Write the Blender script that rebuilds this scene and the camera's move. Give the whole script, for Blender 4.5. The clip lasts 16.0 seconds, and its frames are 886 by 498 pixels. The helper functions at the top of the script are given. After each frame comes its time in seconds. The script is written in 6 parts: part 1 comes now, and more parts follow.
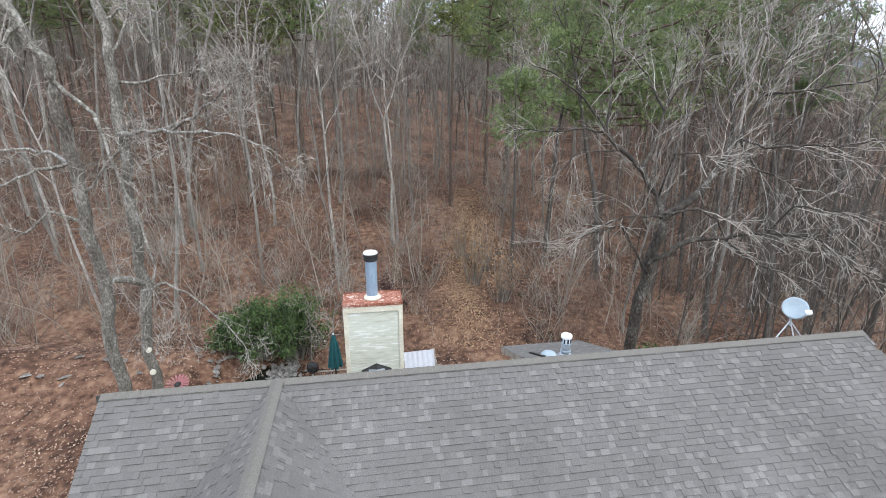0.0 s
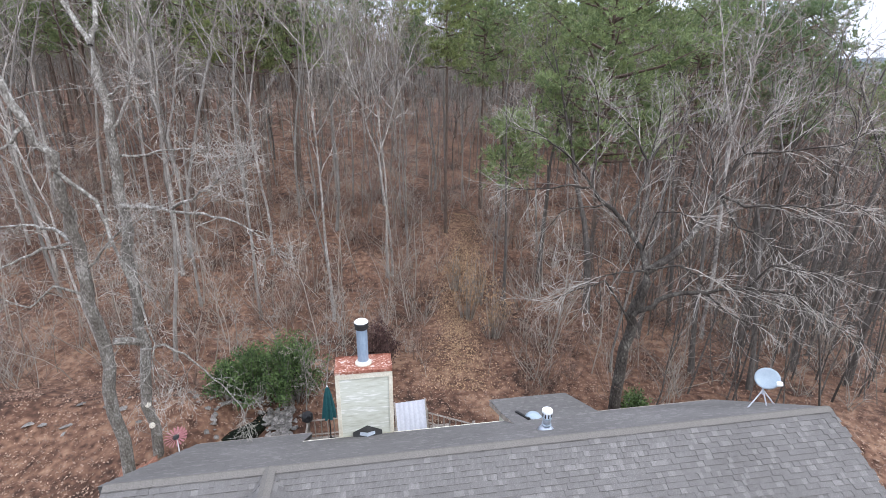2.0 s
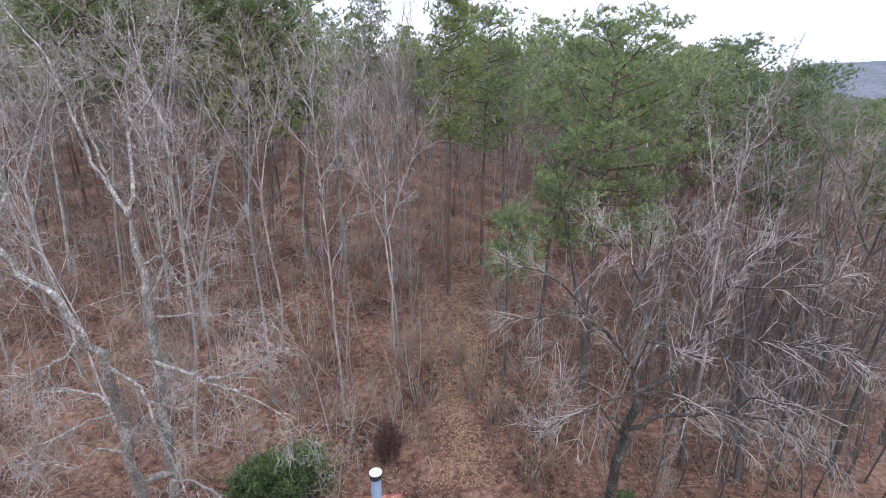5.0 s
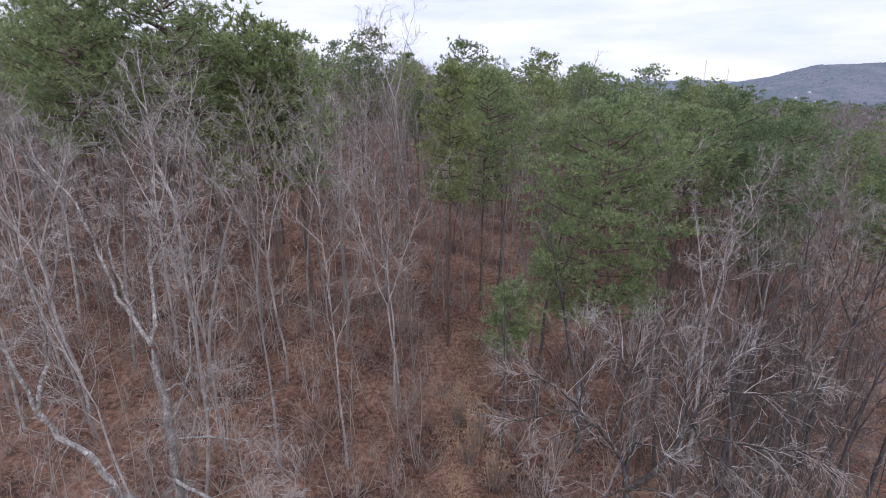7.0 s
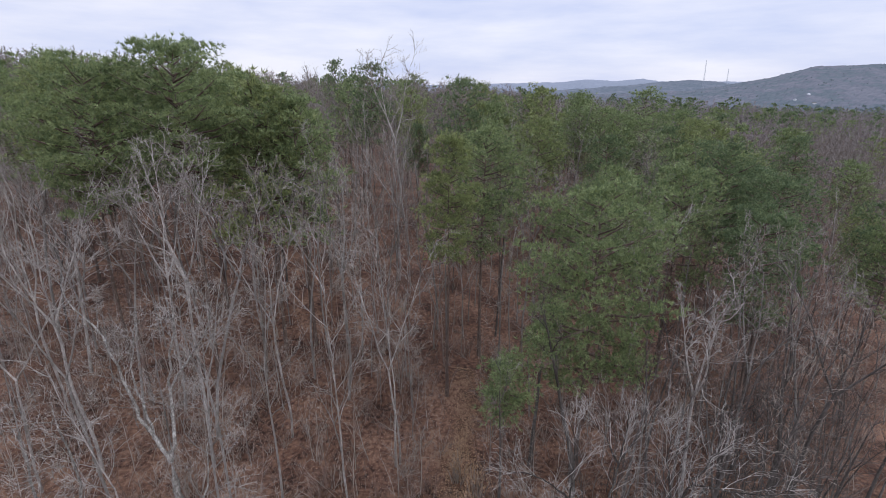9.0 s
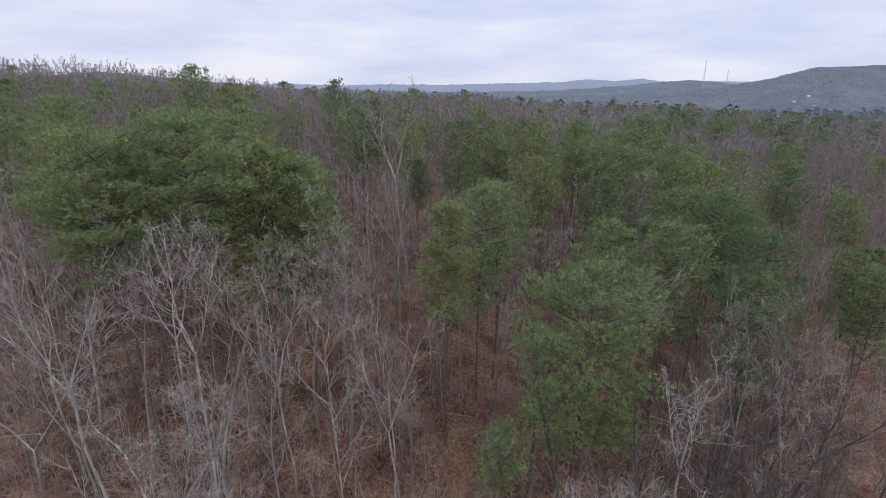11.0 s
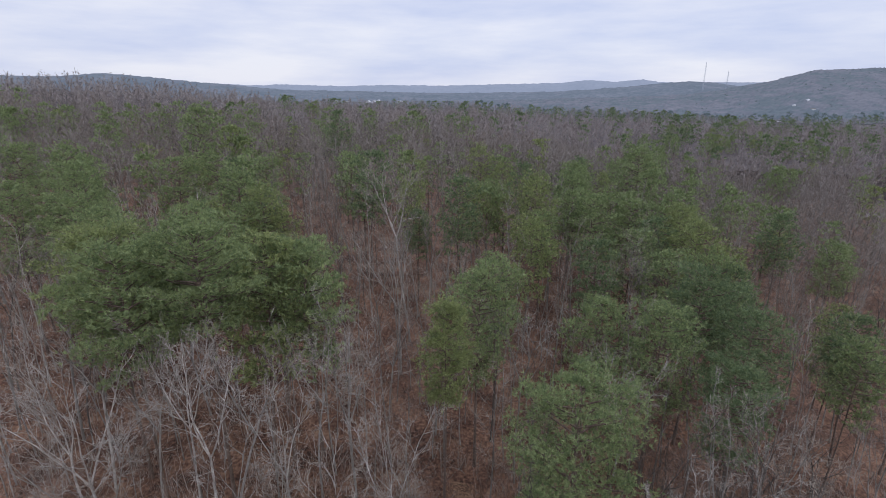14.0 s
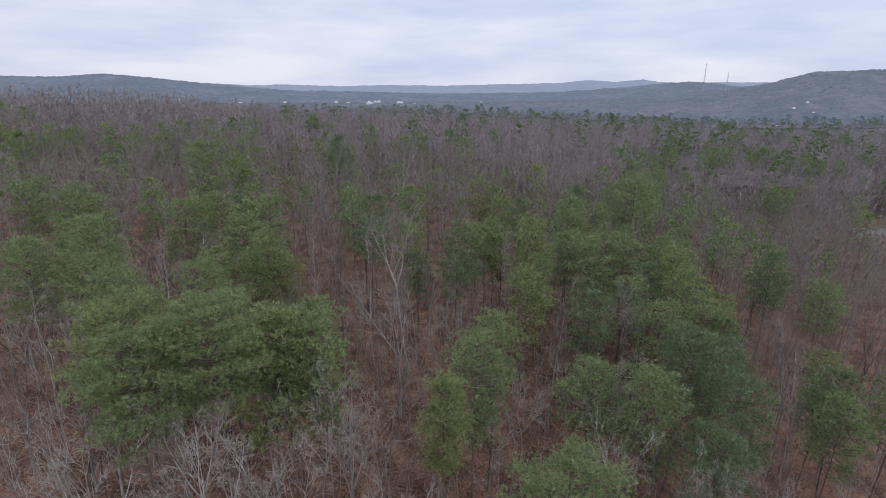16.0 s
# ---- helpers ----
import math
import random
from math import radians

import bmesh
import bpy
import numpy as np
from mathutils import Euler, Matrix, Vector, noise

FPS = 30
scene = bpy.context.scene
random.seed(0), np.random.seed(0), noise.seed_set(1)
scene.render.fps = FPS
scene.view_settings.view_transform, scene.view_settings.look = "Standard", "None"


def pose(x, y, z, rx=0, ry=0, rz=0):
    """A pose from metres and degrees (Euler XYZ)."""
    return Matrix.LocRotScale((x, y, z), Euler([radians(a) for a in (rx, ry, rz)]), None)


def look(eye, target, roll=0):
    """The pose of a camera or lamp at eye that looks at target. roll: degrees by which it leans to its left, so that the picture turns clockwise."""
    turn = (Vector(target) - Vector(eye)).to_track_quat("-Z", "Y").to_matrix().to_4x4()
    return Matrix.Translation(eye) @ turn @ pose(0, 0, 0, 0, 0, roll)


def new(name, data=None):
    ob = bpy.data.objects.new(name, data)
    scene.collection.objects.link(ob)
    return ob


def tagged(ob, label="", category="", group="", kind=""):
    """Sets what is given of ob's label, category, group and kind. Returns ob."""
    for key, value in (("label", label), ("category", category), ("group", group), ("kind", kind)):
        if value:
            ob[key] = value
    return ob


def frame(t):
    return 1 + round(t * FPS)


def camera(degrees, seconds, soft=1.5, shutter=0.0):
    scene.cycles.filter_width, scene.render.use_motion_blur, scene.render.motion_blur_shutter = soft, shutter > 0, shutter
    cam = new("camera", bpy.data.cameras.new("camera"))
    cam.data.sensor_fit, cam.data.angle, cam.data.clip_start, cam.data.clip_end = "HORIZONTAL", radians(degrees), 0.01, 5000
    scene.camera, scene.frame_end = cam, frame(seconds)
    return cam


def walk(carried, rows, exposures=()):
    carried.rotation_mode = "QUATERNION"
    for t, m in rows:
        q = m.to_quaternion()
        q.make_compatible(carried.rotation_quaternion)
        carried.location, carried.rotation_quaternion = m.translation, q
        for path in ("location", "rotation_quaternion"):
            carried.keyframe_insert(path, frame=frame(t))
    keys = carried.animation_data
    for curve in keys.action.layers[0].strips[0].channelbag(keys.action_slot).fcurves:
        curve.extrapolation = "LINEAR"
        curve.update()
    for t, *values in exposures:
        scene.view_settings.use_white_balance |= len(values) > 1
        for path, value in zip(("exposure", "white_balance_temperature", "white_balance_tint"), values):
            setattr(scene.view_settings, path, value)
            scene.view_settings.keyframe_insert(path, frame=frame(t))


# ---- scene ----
cam = camera(83.0, 16.0, soft=0.7)
PATH = [
    (0, pose(0.000, 0.000, 11.658, 72.21, 0, 0.11)),
    (0.5, pose(0.079, 0.042, 12.110, 72.23, 0, 0.10)),
    (1, pose(0.191, 0.054, 12.597, 72.27, 0, 0.06)),
    (1.5, pose(0.268, 0.039, 13.131, 72.33, 0, 0.05)),
    (2, pose(0.348, 0.044, 13.836, 72.37, 0, 0.02)),
    (2.5, pose(0.403, 0.040, 14.636, 72.42, 0, -0.02)),
    (3, pose(0.417, 0.027, 15.327, 72.49, 0, -0.06)),
    (3.5, pose(0.371, 0.035, 15.917, 72.50, 0, -0.06)),
    (4, pose(0.277, 0.055, 16.961, 72.50, 0, -0.00)),
    (4.2, pose(0.239, 0.065, 17.431, 72.51, 0, 0.02)),
    (6.3, pose(0.013, 0.334, 22.515, 72.52, 0, 0.01)),
    (6.5, pose(0.030, 0.340, 23.001, 72.52, 0, -0.01)),
    (7, pose(0.073, 0.350, 24.254, 72.51, 0, -0.02)),
    (7.5, pose(0.101, 0.362, 25.543, 72.50, 0, -0.01)),
    (8, pose(0.130, 0.374, 26.852, 72.50, 0, -0.02)),
    (8.5, pose(0.146, 0.387, 28.163, 72.48, 0, -0.02)),
    (9, pose(0.153, 0.407, 29.501, 72.47, 0, -0.02)),
    (9.2, pose(0.156, 0.417, 30.031, 72.47, 0, -0.02)),
    (11.3, pose(0.322, 0.522, 35.878, 72.39, 0, -0.03)),
    (11.5, pose(0.334, 0.545, 36.450, 72.39, 0, -0.05)),
    (12, pose(0.353, 0.605, 37.815, 72.39, 0, -0.04)),
    (12.5, pose(0.339, 0.661, 39.129, 72.38, 0, -0.01)),
    (13, pose(0.328, 0.698, 40.535, 72.38, 0, -0.00)),
    (13.5, pose(0.343, 0.709, 41.986, 72.38, 0, -0.01)),
    (14, pose(0.384, 0.699, 43.536, 72.37, 0, 0.01)),
    (14.5, pose(0.448, 0.678, 45.261, 72.34, 0, 0.01)),
    (15, pose(0.507, 0.659, 47.175, 72.31, 0, -0.00)),
    (15.5, pose(0.552, 0.640, 49.164, 72.28, 0, 0.01)),
    (16, pose(0.584, 0.626, 51.225, 72.28, 0, 0.03)),
]
EXPOSURES = [(0, 1.04, 6520, 3), (2.5, 1.07, 6330, 10), (4.2, 1.05, 6250, 13), (6.3, 0.6, 6220, 19), (7.5, 0.4, 6270, 18), (9.2, 0.14, 6340, 14), (11.3, 0.08, 6340, 14), (16, 0.04, 6360, 11)]
walk(cam, PATH, EXPOSURES)

# the plan below is drawn in units of 1.4 m
UNIT = 1.4
PLAN = Matrix.Scale(UNIT, 4)

# ---- world, sky and sun ----
world = bpy.data.worlds.new("overcast_sky")
scene.world = world
world.use_nodes = True
wn, wl = world.node_tree.nodes, world.node_tree.links
wn.clear()
w_out = wn.new("ShaderNodeOutputWorld")
w_bg = wn.new("ShaderNodeBackground")
w_sky = wn.new("ShaderNodeTexSky")
w_sky.sky_type = "NISHITA"
w_sky.sun_disc = False
w_sky.sun_elevation, w_sky.sun_rotation = radians(38), radians(200)
w_coord = wn.new("ShaderNodeTexCoord")
w_map = wn.new("ShaderNodeMapping")
w_map.inputs["Scale"].default_value = (1.6, 1.6, 9.0)
w_noise = wn.new("ShaderNodeTexNoise")
w_noise.inputs["Scale"].default_value, w_noise.inputs["Detail"].default_value = 1.7, 6
w_noise.inputs["Roughness"].default_value = 0.55
w_ramp = wn.new("ShaderNodeValToRGB")
w_ramp.color_ramp.elements[0].position, w_ramp.color_ramp.elements[0].color = 0.34, (0.60, 0.665, 0.88, 1)
w_ramp.color_ramp.elements[1].position, w_ramp.color_ramp.elements[1].color = 0.66, (0.87, 0.885, 0.965, 1)
w_dim = wn.new("ShaderNodeVectorMath")
w_dim.operation = "SCALE"
w_dim.inputs["Scale"].default_value = 0.10
w_mix = wn.new("ShaderNodeMix")
w_mix.data_type = "RGBA"
w_mix.inputs["Factor"].default_value = 0.9
wl.new(w_coord.outputs["Generated"], w_map.inputs["Vector"])
wl.new(w_map.outputs["Vector"], w_noise.inputs["Vector"])
wl.new(w_noise.outputs["Fac"], w_ramp.inputs["Fac"])
wl.new(w_sky.outputs["Color"], w_dim.inputs[0])
wl.new(w_dim.outputs["Vector"], w_mix.inputs["A"])
wl.new(w_ramp.outputs["Color"], w_mix.inputs["B"])
w_sep = wn.new("ShaderNodeSeparateXYZ")
w_high = wn.new("ShaderNodeMapRange")
w_high.inputs["From Min"].default_value, w_high.inputs["From Max"].default_value = 0.25, 0.85
w_high.inputs["To Min"].default_value, w_high.inputs["To Max"].default_value = 1.0, 2.0
w_gain = wn.new("ShaderNodeVectorMath")
w_gain.operation = "SCALE"
wl.new(w_coord.outputs["Generated"], w_sep.inputs["Vector"])
wl.new(w_sep.outputs["Z"], w_high.inputs["Value"])
wl.new(w_mix.outputs["Result"], w_gain.inputs[0])
wl.new(w_high.outputs["Result"], w_gain.inputs["Scale"])
wl.new(w_gain.outputs["Vector"], w_bg.inputs["Color"])
w_bg.inputs["Strength"].default_value = 0.95
wl.new(w_bg.outputs["Background"], w_out.inputs["Surface"])

sun_data = bpy.data.lights.new("sun", "SUN")
sun_data.energy, sun_data.angle, sun_data.color = 0.7, radians(25), (1.0, 0.96, 0.9)
sun = new("sun", sun_data)
sun.matrix_world = look((48, -28, 52), (0, 20, 0))


# ---- materials ----
def material(name, colors, scale=6.0, rough=0.85, bump=0.3, bump_scale=None, fine=None, metal=0.0, vary=0.0,
             stretch=(1, 1, 1), spec=0.3, pale=0.0, coords="Object", stops=None, bump_dist=0.02, detail=3):
    """Two scales of noise over a ramp of colours; vary: how far single pieces differ in brightness."""
    m = bpy.data.materials.new(name)
    m.use_nodes = True
    nt, ln = m.node_tree.nodes, m.node_tree.links
    bs = nt["Principled BSDF"]
    tc = nt.new("ShaderNodeTexCoord")
    mp = nt.new("ShaderNodeMapping")
    mp.inputs["Scale"].default_value = stretch
    ln.new(tc.outputs[coords], mp.inputs["Vector"])
    n1 = nt.new("ShaderNodeTexNoise")
    n1.inputs["Scale"].default_value, n1.inputs["Detail"].default_value = scale, 5
    n2 = nt.new("ShaderNodeTexNoise")
    n2.inputs["Scale"].default_value, n2.inputs["Detail"].default_value = fine or scale * 9, detail
    ln.new(mp.outputs["Vector"], n1.inputs["Vector"])
    ln.new(mp.outputs["Vector"], n2.inputs["Vector"])
    mx = nt.new("ShaderNodeMath")
    mx.operation = "MULTIPLY_ADD"
    mx.inputs[1].default_value, mx.inputs[2].default_value = 0.55, 0.0
    ln.new(n2.outputs["Fac"], mx.inputs[0])
    ad = nt.new("ShaderNodeMath")
    ad.operation = "MULTIPLY_ADD"
    ad.inputs[1].default_value = 0.45
    ln.new(n1.outputs["Fac"], ad.inputs[0])
    ln.new(mx.outputs[0], ad.inputs[2])
    rp = nt.new("ShaderNodeValToRGB")
    el = rp.color_ramp.elements
    n = len(colors)
    for i, c in enumerate(colors):
        at = stops[i] if stops else 0.32 + 0.36 * i / max(1, n - 1)
        e = el[i] if i < 2 else el.new(at)
        e.position, e.color = at, (*c, 1)
    ln.new(ad.outputs[0], rp.inputs["Fac"])
    col = rp.outputs["Color"]
    if vary:
        oi, ge = nt.new("ShaderNodeObjectInfo"), nt.new("ShaderNodeNewGeometry")
        s = nt.new("ShaderNodeMath")
        s.operation = "ADD"
        ln.new(oi.outputs["Random"], s.inputs[0])
        ln.new(ge.outputs["Random Per Island"], s.inputs[1])
        fr = nt.new("ShaderNodeMath")
        fr.operation = "FRACT"
        ln.new(s.outputs[0], fr.inputs[0])
        mr = nt.new("ShaderNodeMapRange")
        mr.inputs["To Min"].default_value, mr.inputs["To Max"].default_value = 1 - vary, 1 + vary
        ln.new(fr.outputs[0], mr.inputs["Value"])
        gain = mr.outputs["Result"]
        if pale:
            gt = nt.new("ShaderNodeMath")
            gt.operation = "GREATER_THAN"
            gt.inputs[1].default_value = 1 - pale
            ln.new(fr.outputs[0], gt.inputs[0])
            ga = nt.new("ShaderNodeMath")
            ga.operation = "MULTIPLY_ADD"
            ga.inputs[1].default_value = 0.2
            ln.new(gt.outputs[0], ga.inputs[0])
            ln.new(gain, ga.inputs[2])
            gain = ga.outputs[0]
        vm = nt.new("ShaderNodeVectorMath")
        vm.operation = "SCALE"
        ln.new(col, vm.inputs[0])
        ln.new(gain, vm.inputs["Scale"])
        col = vm.outputs["Vector"]
    ln.new(col, bs.inputs["Base Color"])
    bs.inputs["Roughness"].default_value, bs.inputs["Metallic"].default_value = rough, metal
    bs.inputs["Specular IOR Level"].default_value = spec
    if bump:
        nb = nt.new("ShaderNodeTexNoise")
        nb.inputs["Scale"].default_value, nb.inputs["Detail"].default_value = bump_scale or scale * 6, 4
        ln.new(mp.outputs["Vector"], nb.inputs["Vector"])
        bp = nt.new("ShaderNodeBump")
        bp.inputs["Strength"].default_value, bp.inputs["Distance"].default_value = bump, bump_dist
        ln.new(nb.outputs["Fac"], bp.inputs["Height"])
        ln.new(bp.outputs["Normal"], bs.inputs["Normal"])
    return m


M_LITTER = material("leaf_litter", [(0.035, 0.0185, 0.0121), (0.0848, 0.0435, 0.0276), (0.1378, 0.074, 0.047), (0.2438, 0.148, 0.0951)], 0.4, 0.95, 0.9, 14, 4, stops=[0.38, 0.46, 0.53, 0.64], detail=7)
M_LEAF = material("fallen_leaf", [(0.1, 0.061, 0.044), (0.215, 0.138, 0.1), (0.36, 0.262, 0.19)], 0.5, 0.8, 0, fine=6, vary=0.45)
M_BARK = material("grey_bark", [(0.1, 0.091, 0.08), (0.19, 0.175, 0.156), (0.29, 0.275, 0.25)], 2.2, 0.92, 0.6, 16, 14, stretch=(1, 1, 0.3), vary=0.1)
M_PALE = material("pale_bark", [(0.135, 0.122, 0.107), (0.25, 0.228, 0.203), (0.335, 0.308, 0.278), (0.49, 0.458, 0.42)], 2.5, 0.9, 0.6, 20, 22, stretch=(1, 1, 0.45), vary=0.14, stops=[0.38, 0.47, 0.54, 0.62], detail=5)
M_TRUNK = material("weathered_grey_bark", [(0.072, 0.063, 0.052), (0.13, 0.118, 0.101), (0.18, 0.167, 0.146), (0.33, 0.312, 0.285)], 3.5, 0.92, 0.7, 24, 30, stretch=(1, 1, 0.5), stops=[0.38, 0.47, 0.54, 0.62], detail=5)
M_LICHEN = material("lichen_blotched_bark", [(0.085, 0.077, 0.066), (0.165, 0.153, 0.134), (0.26, 0.248, 0.22), (0.45, 0.435, 0.4)], 6.0, 0.92, 0.6, 24, 26, stretch=(1, 1, 0.7), stops=[0.38, 0.47, 0.54, 0.62], detail=5)
M_WETBARK = material("dark_wet_bark", [(0.02, 0.016, 0.013), (0.045, 0.038, 0.032), (0.075, 0.066, 0.056), (0.19, 0.18, 0.155)], 4, 0.9, 0.7, 24, 24, stretch=(1, 1, 0.5), stops=[0.38, 0.48, 0.57, 0.66], detail=5)
M_WITHER = material("withered_dark_leaves", [(0.045, 0.026, 0.024), (0.1, 0.055, 0.048)], 3, 0.9, 0, vary=0.4)
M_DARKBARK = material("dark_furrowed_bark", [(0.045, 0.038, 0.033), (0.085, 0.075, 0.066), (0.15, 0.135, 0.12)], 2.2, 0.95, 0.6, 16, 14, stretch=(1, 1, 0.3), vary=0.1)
M_TWIG = material("grey_twig", [(0.1908, 0.166, 0.1395), (0.3339, 0.294, 0.2492)], 3, 0.9, 0, vary=0.4)
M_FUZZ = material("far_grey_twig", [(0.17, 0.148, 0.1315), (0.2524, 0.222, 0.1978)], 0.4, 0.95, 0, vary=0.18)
# twigs of the two far bands: haze put into base colour, bluer when farther
M_FAR_HAZE = material("haze_paled_twigs", [(0.2009, 0.175, 0.163), (0.2781, 0.245, 0.2289)], 0.06, 0.95, 0, fine=0.4, vary=0.1)
M_FARTHER_HAZE = material("haze_blued_twigs", [(0.205, 0.195, 0.2), (0.275, 0.262, 0.268)], 0.06, 0.95, 0, fine=0.4, vary=0.08)
M_FUZZB = material("far_brown_twig", [(0.1597, 0.124, 0.1056), (0.2318, 0.185, 0.1594)], 0.4, 0.95, 0, vary=0.18)
M_TWIGP = material("pale_twig", [(0.205, 0.188, 0.166), (0.39, 0.36, 0.32)], 3, 0.9, 0, vary=0.4)
M_SHOOT = material("silver_grey_shoots", [(0.25, 0.23, 0.205), (0.46, 0.428, 0.386)], 3, 0.85, 0, vary=0.4)
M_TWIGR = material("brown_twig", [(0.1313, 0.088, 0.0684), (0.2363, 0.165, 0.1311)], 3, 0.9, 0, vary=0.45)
M_PBARK = material("pine_bark", [(0.06, 0.045, 0.037), (0.13, 0.095, 0.075), (0.2, 0.15, 0.12)], 3, 0.95, 0.7, 14, 12, stretch=(1, 1, 0.3))


def needles(name, colors):
    """Foliage that lets part of the light through."""
    m = material(name, colors, 1.5, 0.7, 0, fine=4.5, vary=0.22, stops=[0.41, 0.6])
    nt, ln = m.node_tree.nodes, m.node_tree.links
    bs, out = nt["Principled BSDF"], nt["Material Output"]
    src = bs.inputs["Base Color"].links[0].from_socket
    tr, mx = nt.new("ShaderNodeBsdfTranslucent"), nt.new("ShaderNodeMixShader")
    mx.inputs["Fac"].default_value = 0.32
    ln.new(src, tr.inputs["Color"])
    ln.new(bs.outputs["BSDF"], mx.inputs[1])
    ln.new(tr.outputs["BSDF"], mx.inputs[2])
    ln.new(mx.outputs["Shader"], out.inputs["Surface"])
    return m


M_NEEDLE = needles("pine_needles", [(0.132, 0.179, 0.081), (0.286, 0.345, 0.155)])
M_NEEDLEL = needles("light_pine_needles", [(0.143, 0.179, 0.074), (0.308, 0.348, 0.143)])
M_NEEDLED = needles("dark_evergreen_needles", [(0.093, 0.136, 0.068), (0.215, 0.272, 0.13)])
M_SHRUB = needles("laurel_leaves", [(0.03, 0.058, 0.02), (0.15, 0.22, 0.08)])
M_BEECH = material("dry_beech_leaves", [(0.25, 0.157, 0.09), (0.43, 0.29, 0.175)], 3, 0.8, 0, vary=0.4)
M_CAP = material("ridge_cap_shingle", [(0.088, 0.08, 0.072), (0.138, 0.127, 0.114), (0.185, 0.172, 0.155)], 0.5, 0.95, 0.5, 160, 60, vary=0.03, bump_dist=0.004)
M_SHINGLE = material("asphalt_shingle", [(0.076, 0.07, 0.066), (0.117, 0.11, 0.104), (0.134, 0.126, 0.12), (0.195, 0.185, 0.177)], 0.5, 0.95, 0.5, 160, 60, vary=0.075, pale=0.13, bump_dist=0.004)
M_DECKING = material("roof_underlay", [(0.05, 0.05, 0.05), (0.09, 0.088, 0.085)], 3, 0.95, 0.3)
M_CREAM = material("cream_painted_siding", [(0.44, 0.44, 0.36), (0.54, 0.55, 0.47), (0.58, 0.59, 0.52), (0.74, 0.74, 0.69)], 1.3, 0.7, 0.3, 12, 4, stretch=(1, 1, 7), vary=0.04, stops=[0.36, 0.45, 0.55, 0.62])
M_TRIM = material("aged_white_trim", [(0.52, 0.46, 0.36), (0.72, 0.70, 0.60)], 3, 0.7, 0.2)
M_RUST = material("rusty_sheet_metal", [(0.11, 0.036, 0.024), (0.23, 0.08, 0.05), (0.33, 0.15, 0.105), (0.55, 0.45, 0.4)], 4, 0.8, 0.3, 30, 22, stops=[0.3, 0.45, 0.55, 0.6])
M_FLUE = material("galvanised_flue", [(0.22, 0.30, 0.40), (0.34, 0.43, 0.53)], 3, 0.5, 0.1, metal=0.3, stretch=(1, 1, 0.3))
M_WHITE = material("white_enamel", [(0.68, 0.70, 0.72), (0.82, 0.83, 0.84)], 5, 0.45, 0)
M_DISH = material("dish_grey_enamel", [(0.26, 0.32, 0.37), (0.34, 0.40, 0.45)], 7, 0.5, 0.05)
M_BLACK = material("black_painted_metal", [(0.012, 0.012, 0.013), (0.035, 0.034, 0.034)], 6, 0.6, 0.1)
M_GALV = material("galvanised_steel", [(0.32, 0.36, 0.42), (0.5, 0.54, 0.6)], 8, 0.4, 0.1, metal=0.6)
M_WOOD = material("weathered_wood", [(0.14, 0.12, 0.10), (0.27, 0.235, 0.2), (0.38, 0.34, 0.3)], 3, 0.9, 0.4, 30, 25, stretch=(1, 1, 0.2), vary=0.2)
M_GREEN = material("green_umbrella_canvas", [(0.012, 0.065, 0.075), (0.03, 0.125, 0.13)], 5, 0.85, 0.2)
M_ROCK = material("pale_field_stone", [(0.08, 0.073, 0.066), (0.18, 0.166, 0.15), (0.32, 0.30, 0.275)], 3, 0.9, 0.5, 15, vary=0.3)
M_PANEL = material("corrugated_grey_panel", [(0.43, 0.44, 0.49), (0.57, 0.58, 0.63)], 2, 0.5, 0.1)
M_POND = material("dark_pond_water", [(0.006, 0.008, 0.006), (0.015, 0.018, 0.013)], 2, 0.15, 0.05)
M_PINK = material("pink_painted_iron", [(0.22, 0.075, 0.085), (0.38, 0.17, 0.18)], 6, 0.6, 0)
M_FARWOOD = material("distant_bare_wood", [(0.045, 0.037, 0.036), (0.075, 0.062, 0.06), (0.105, 0.089, 0.086)], 0.09, 0.95, 0, fine=0.6, detail=5)
M_PALEROAD = material("pale_worn_paving", [(0.19, 0.185, 0.18), (0.27, 0.262, 0.255)], 0.2, 0.9, 0.1)
M_ROAD = material("worn_asphalt", [(0.11, 0.11, 0.11), (0.17, 0.168, 0.165)], 0.6, 0.9, 0.2)


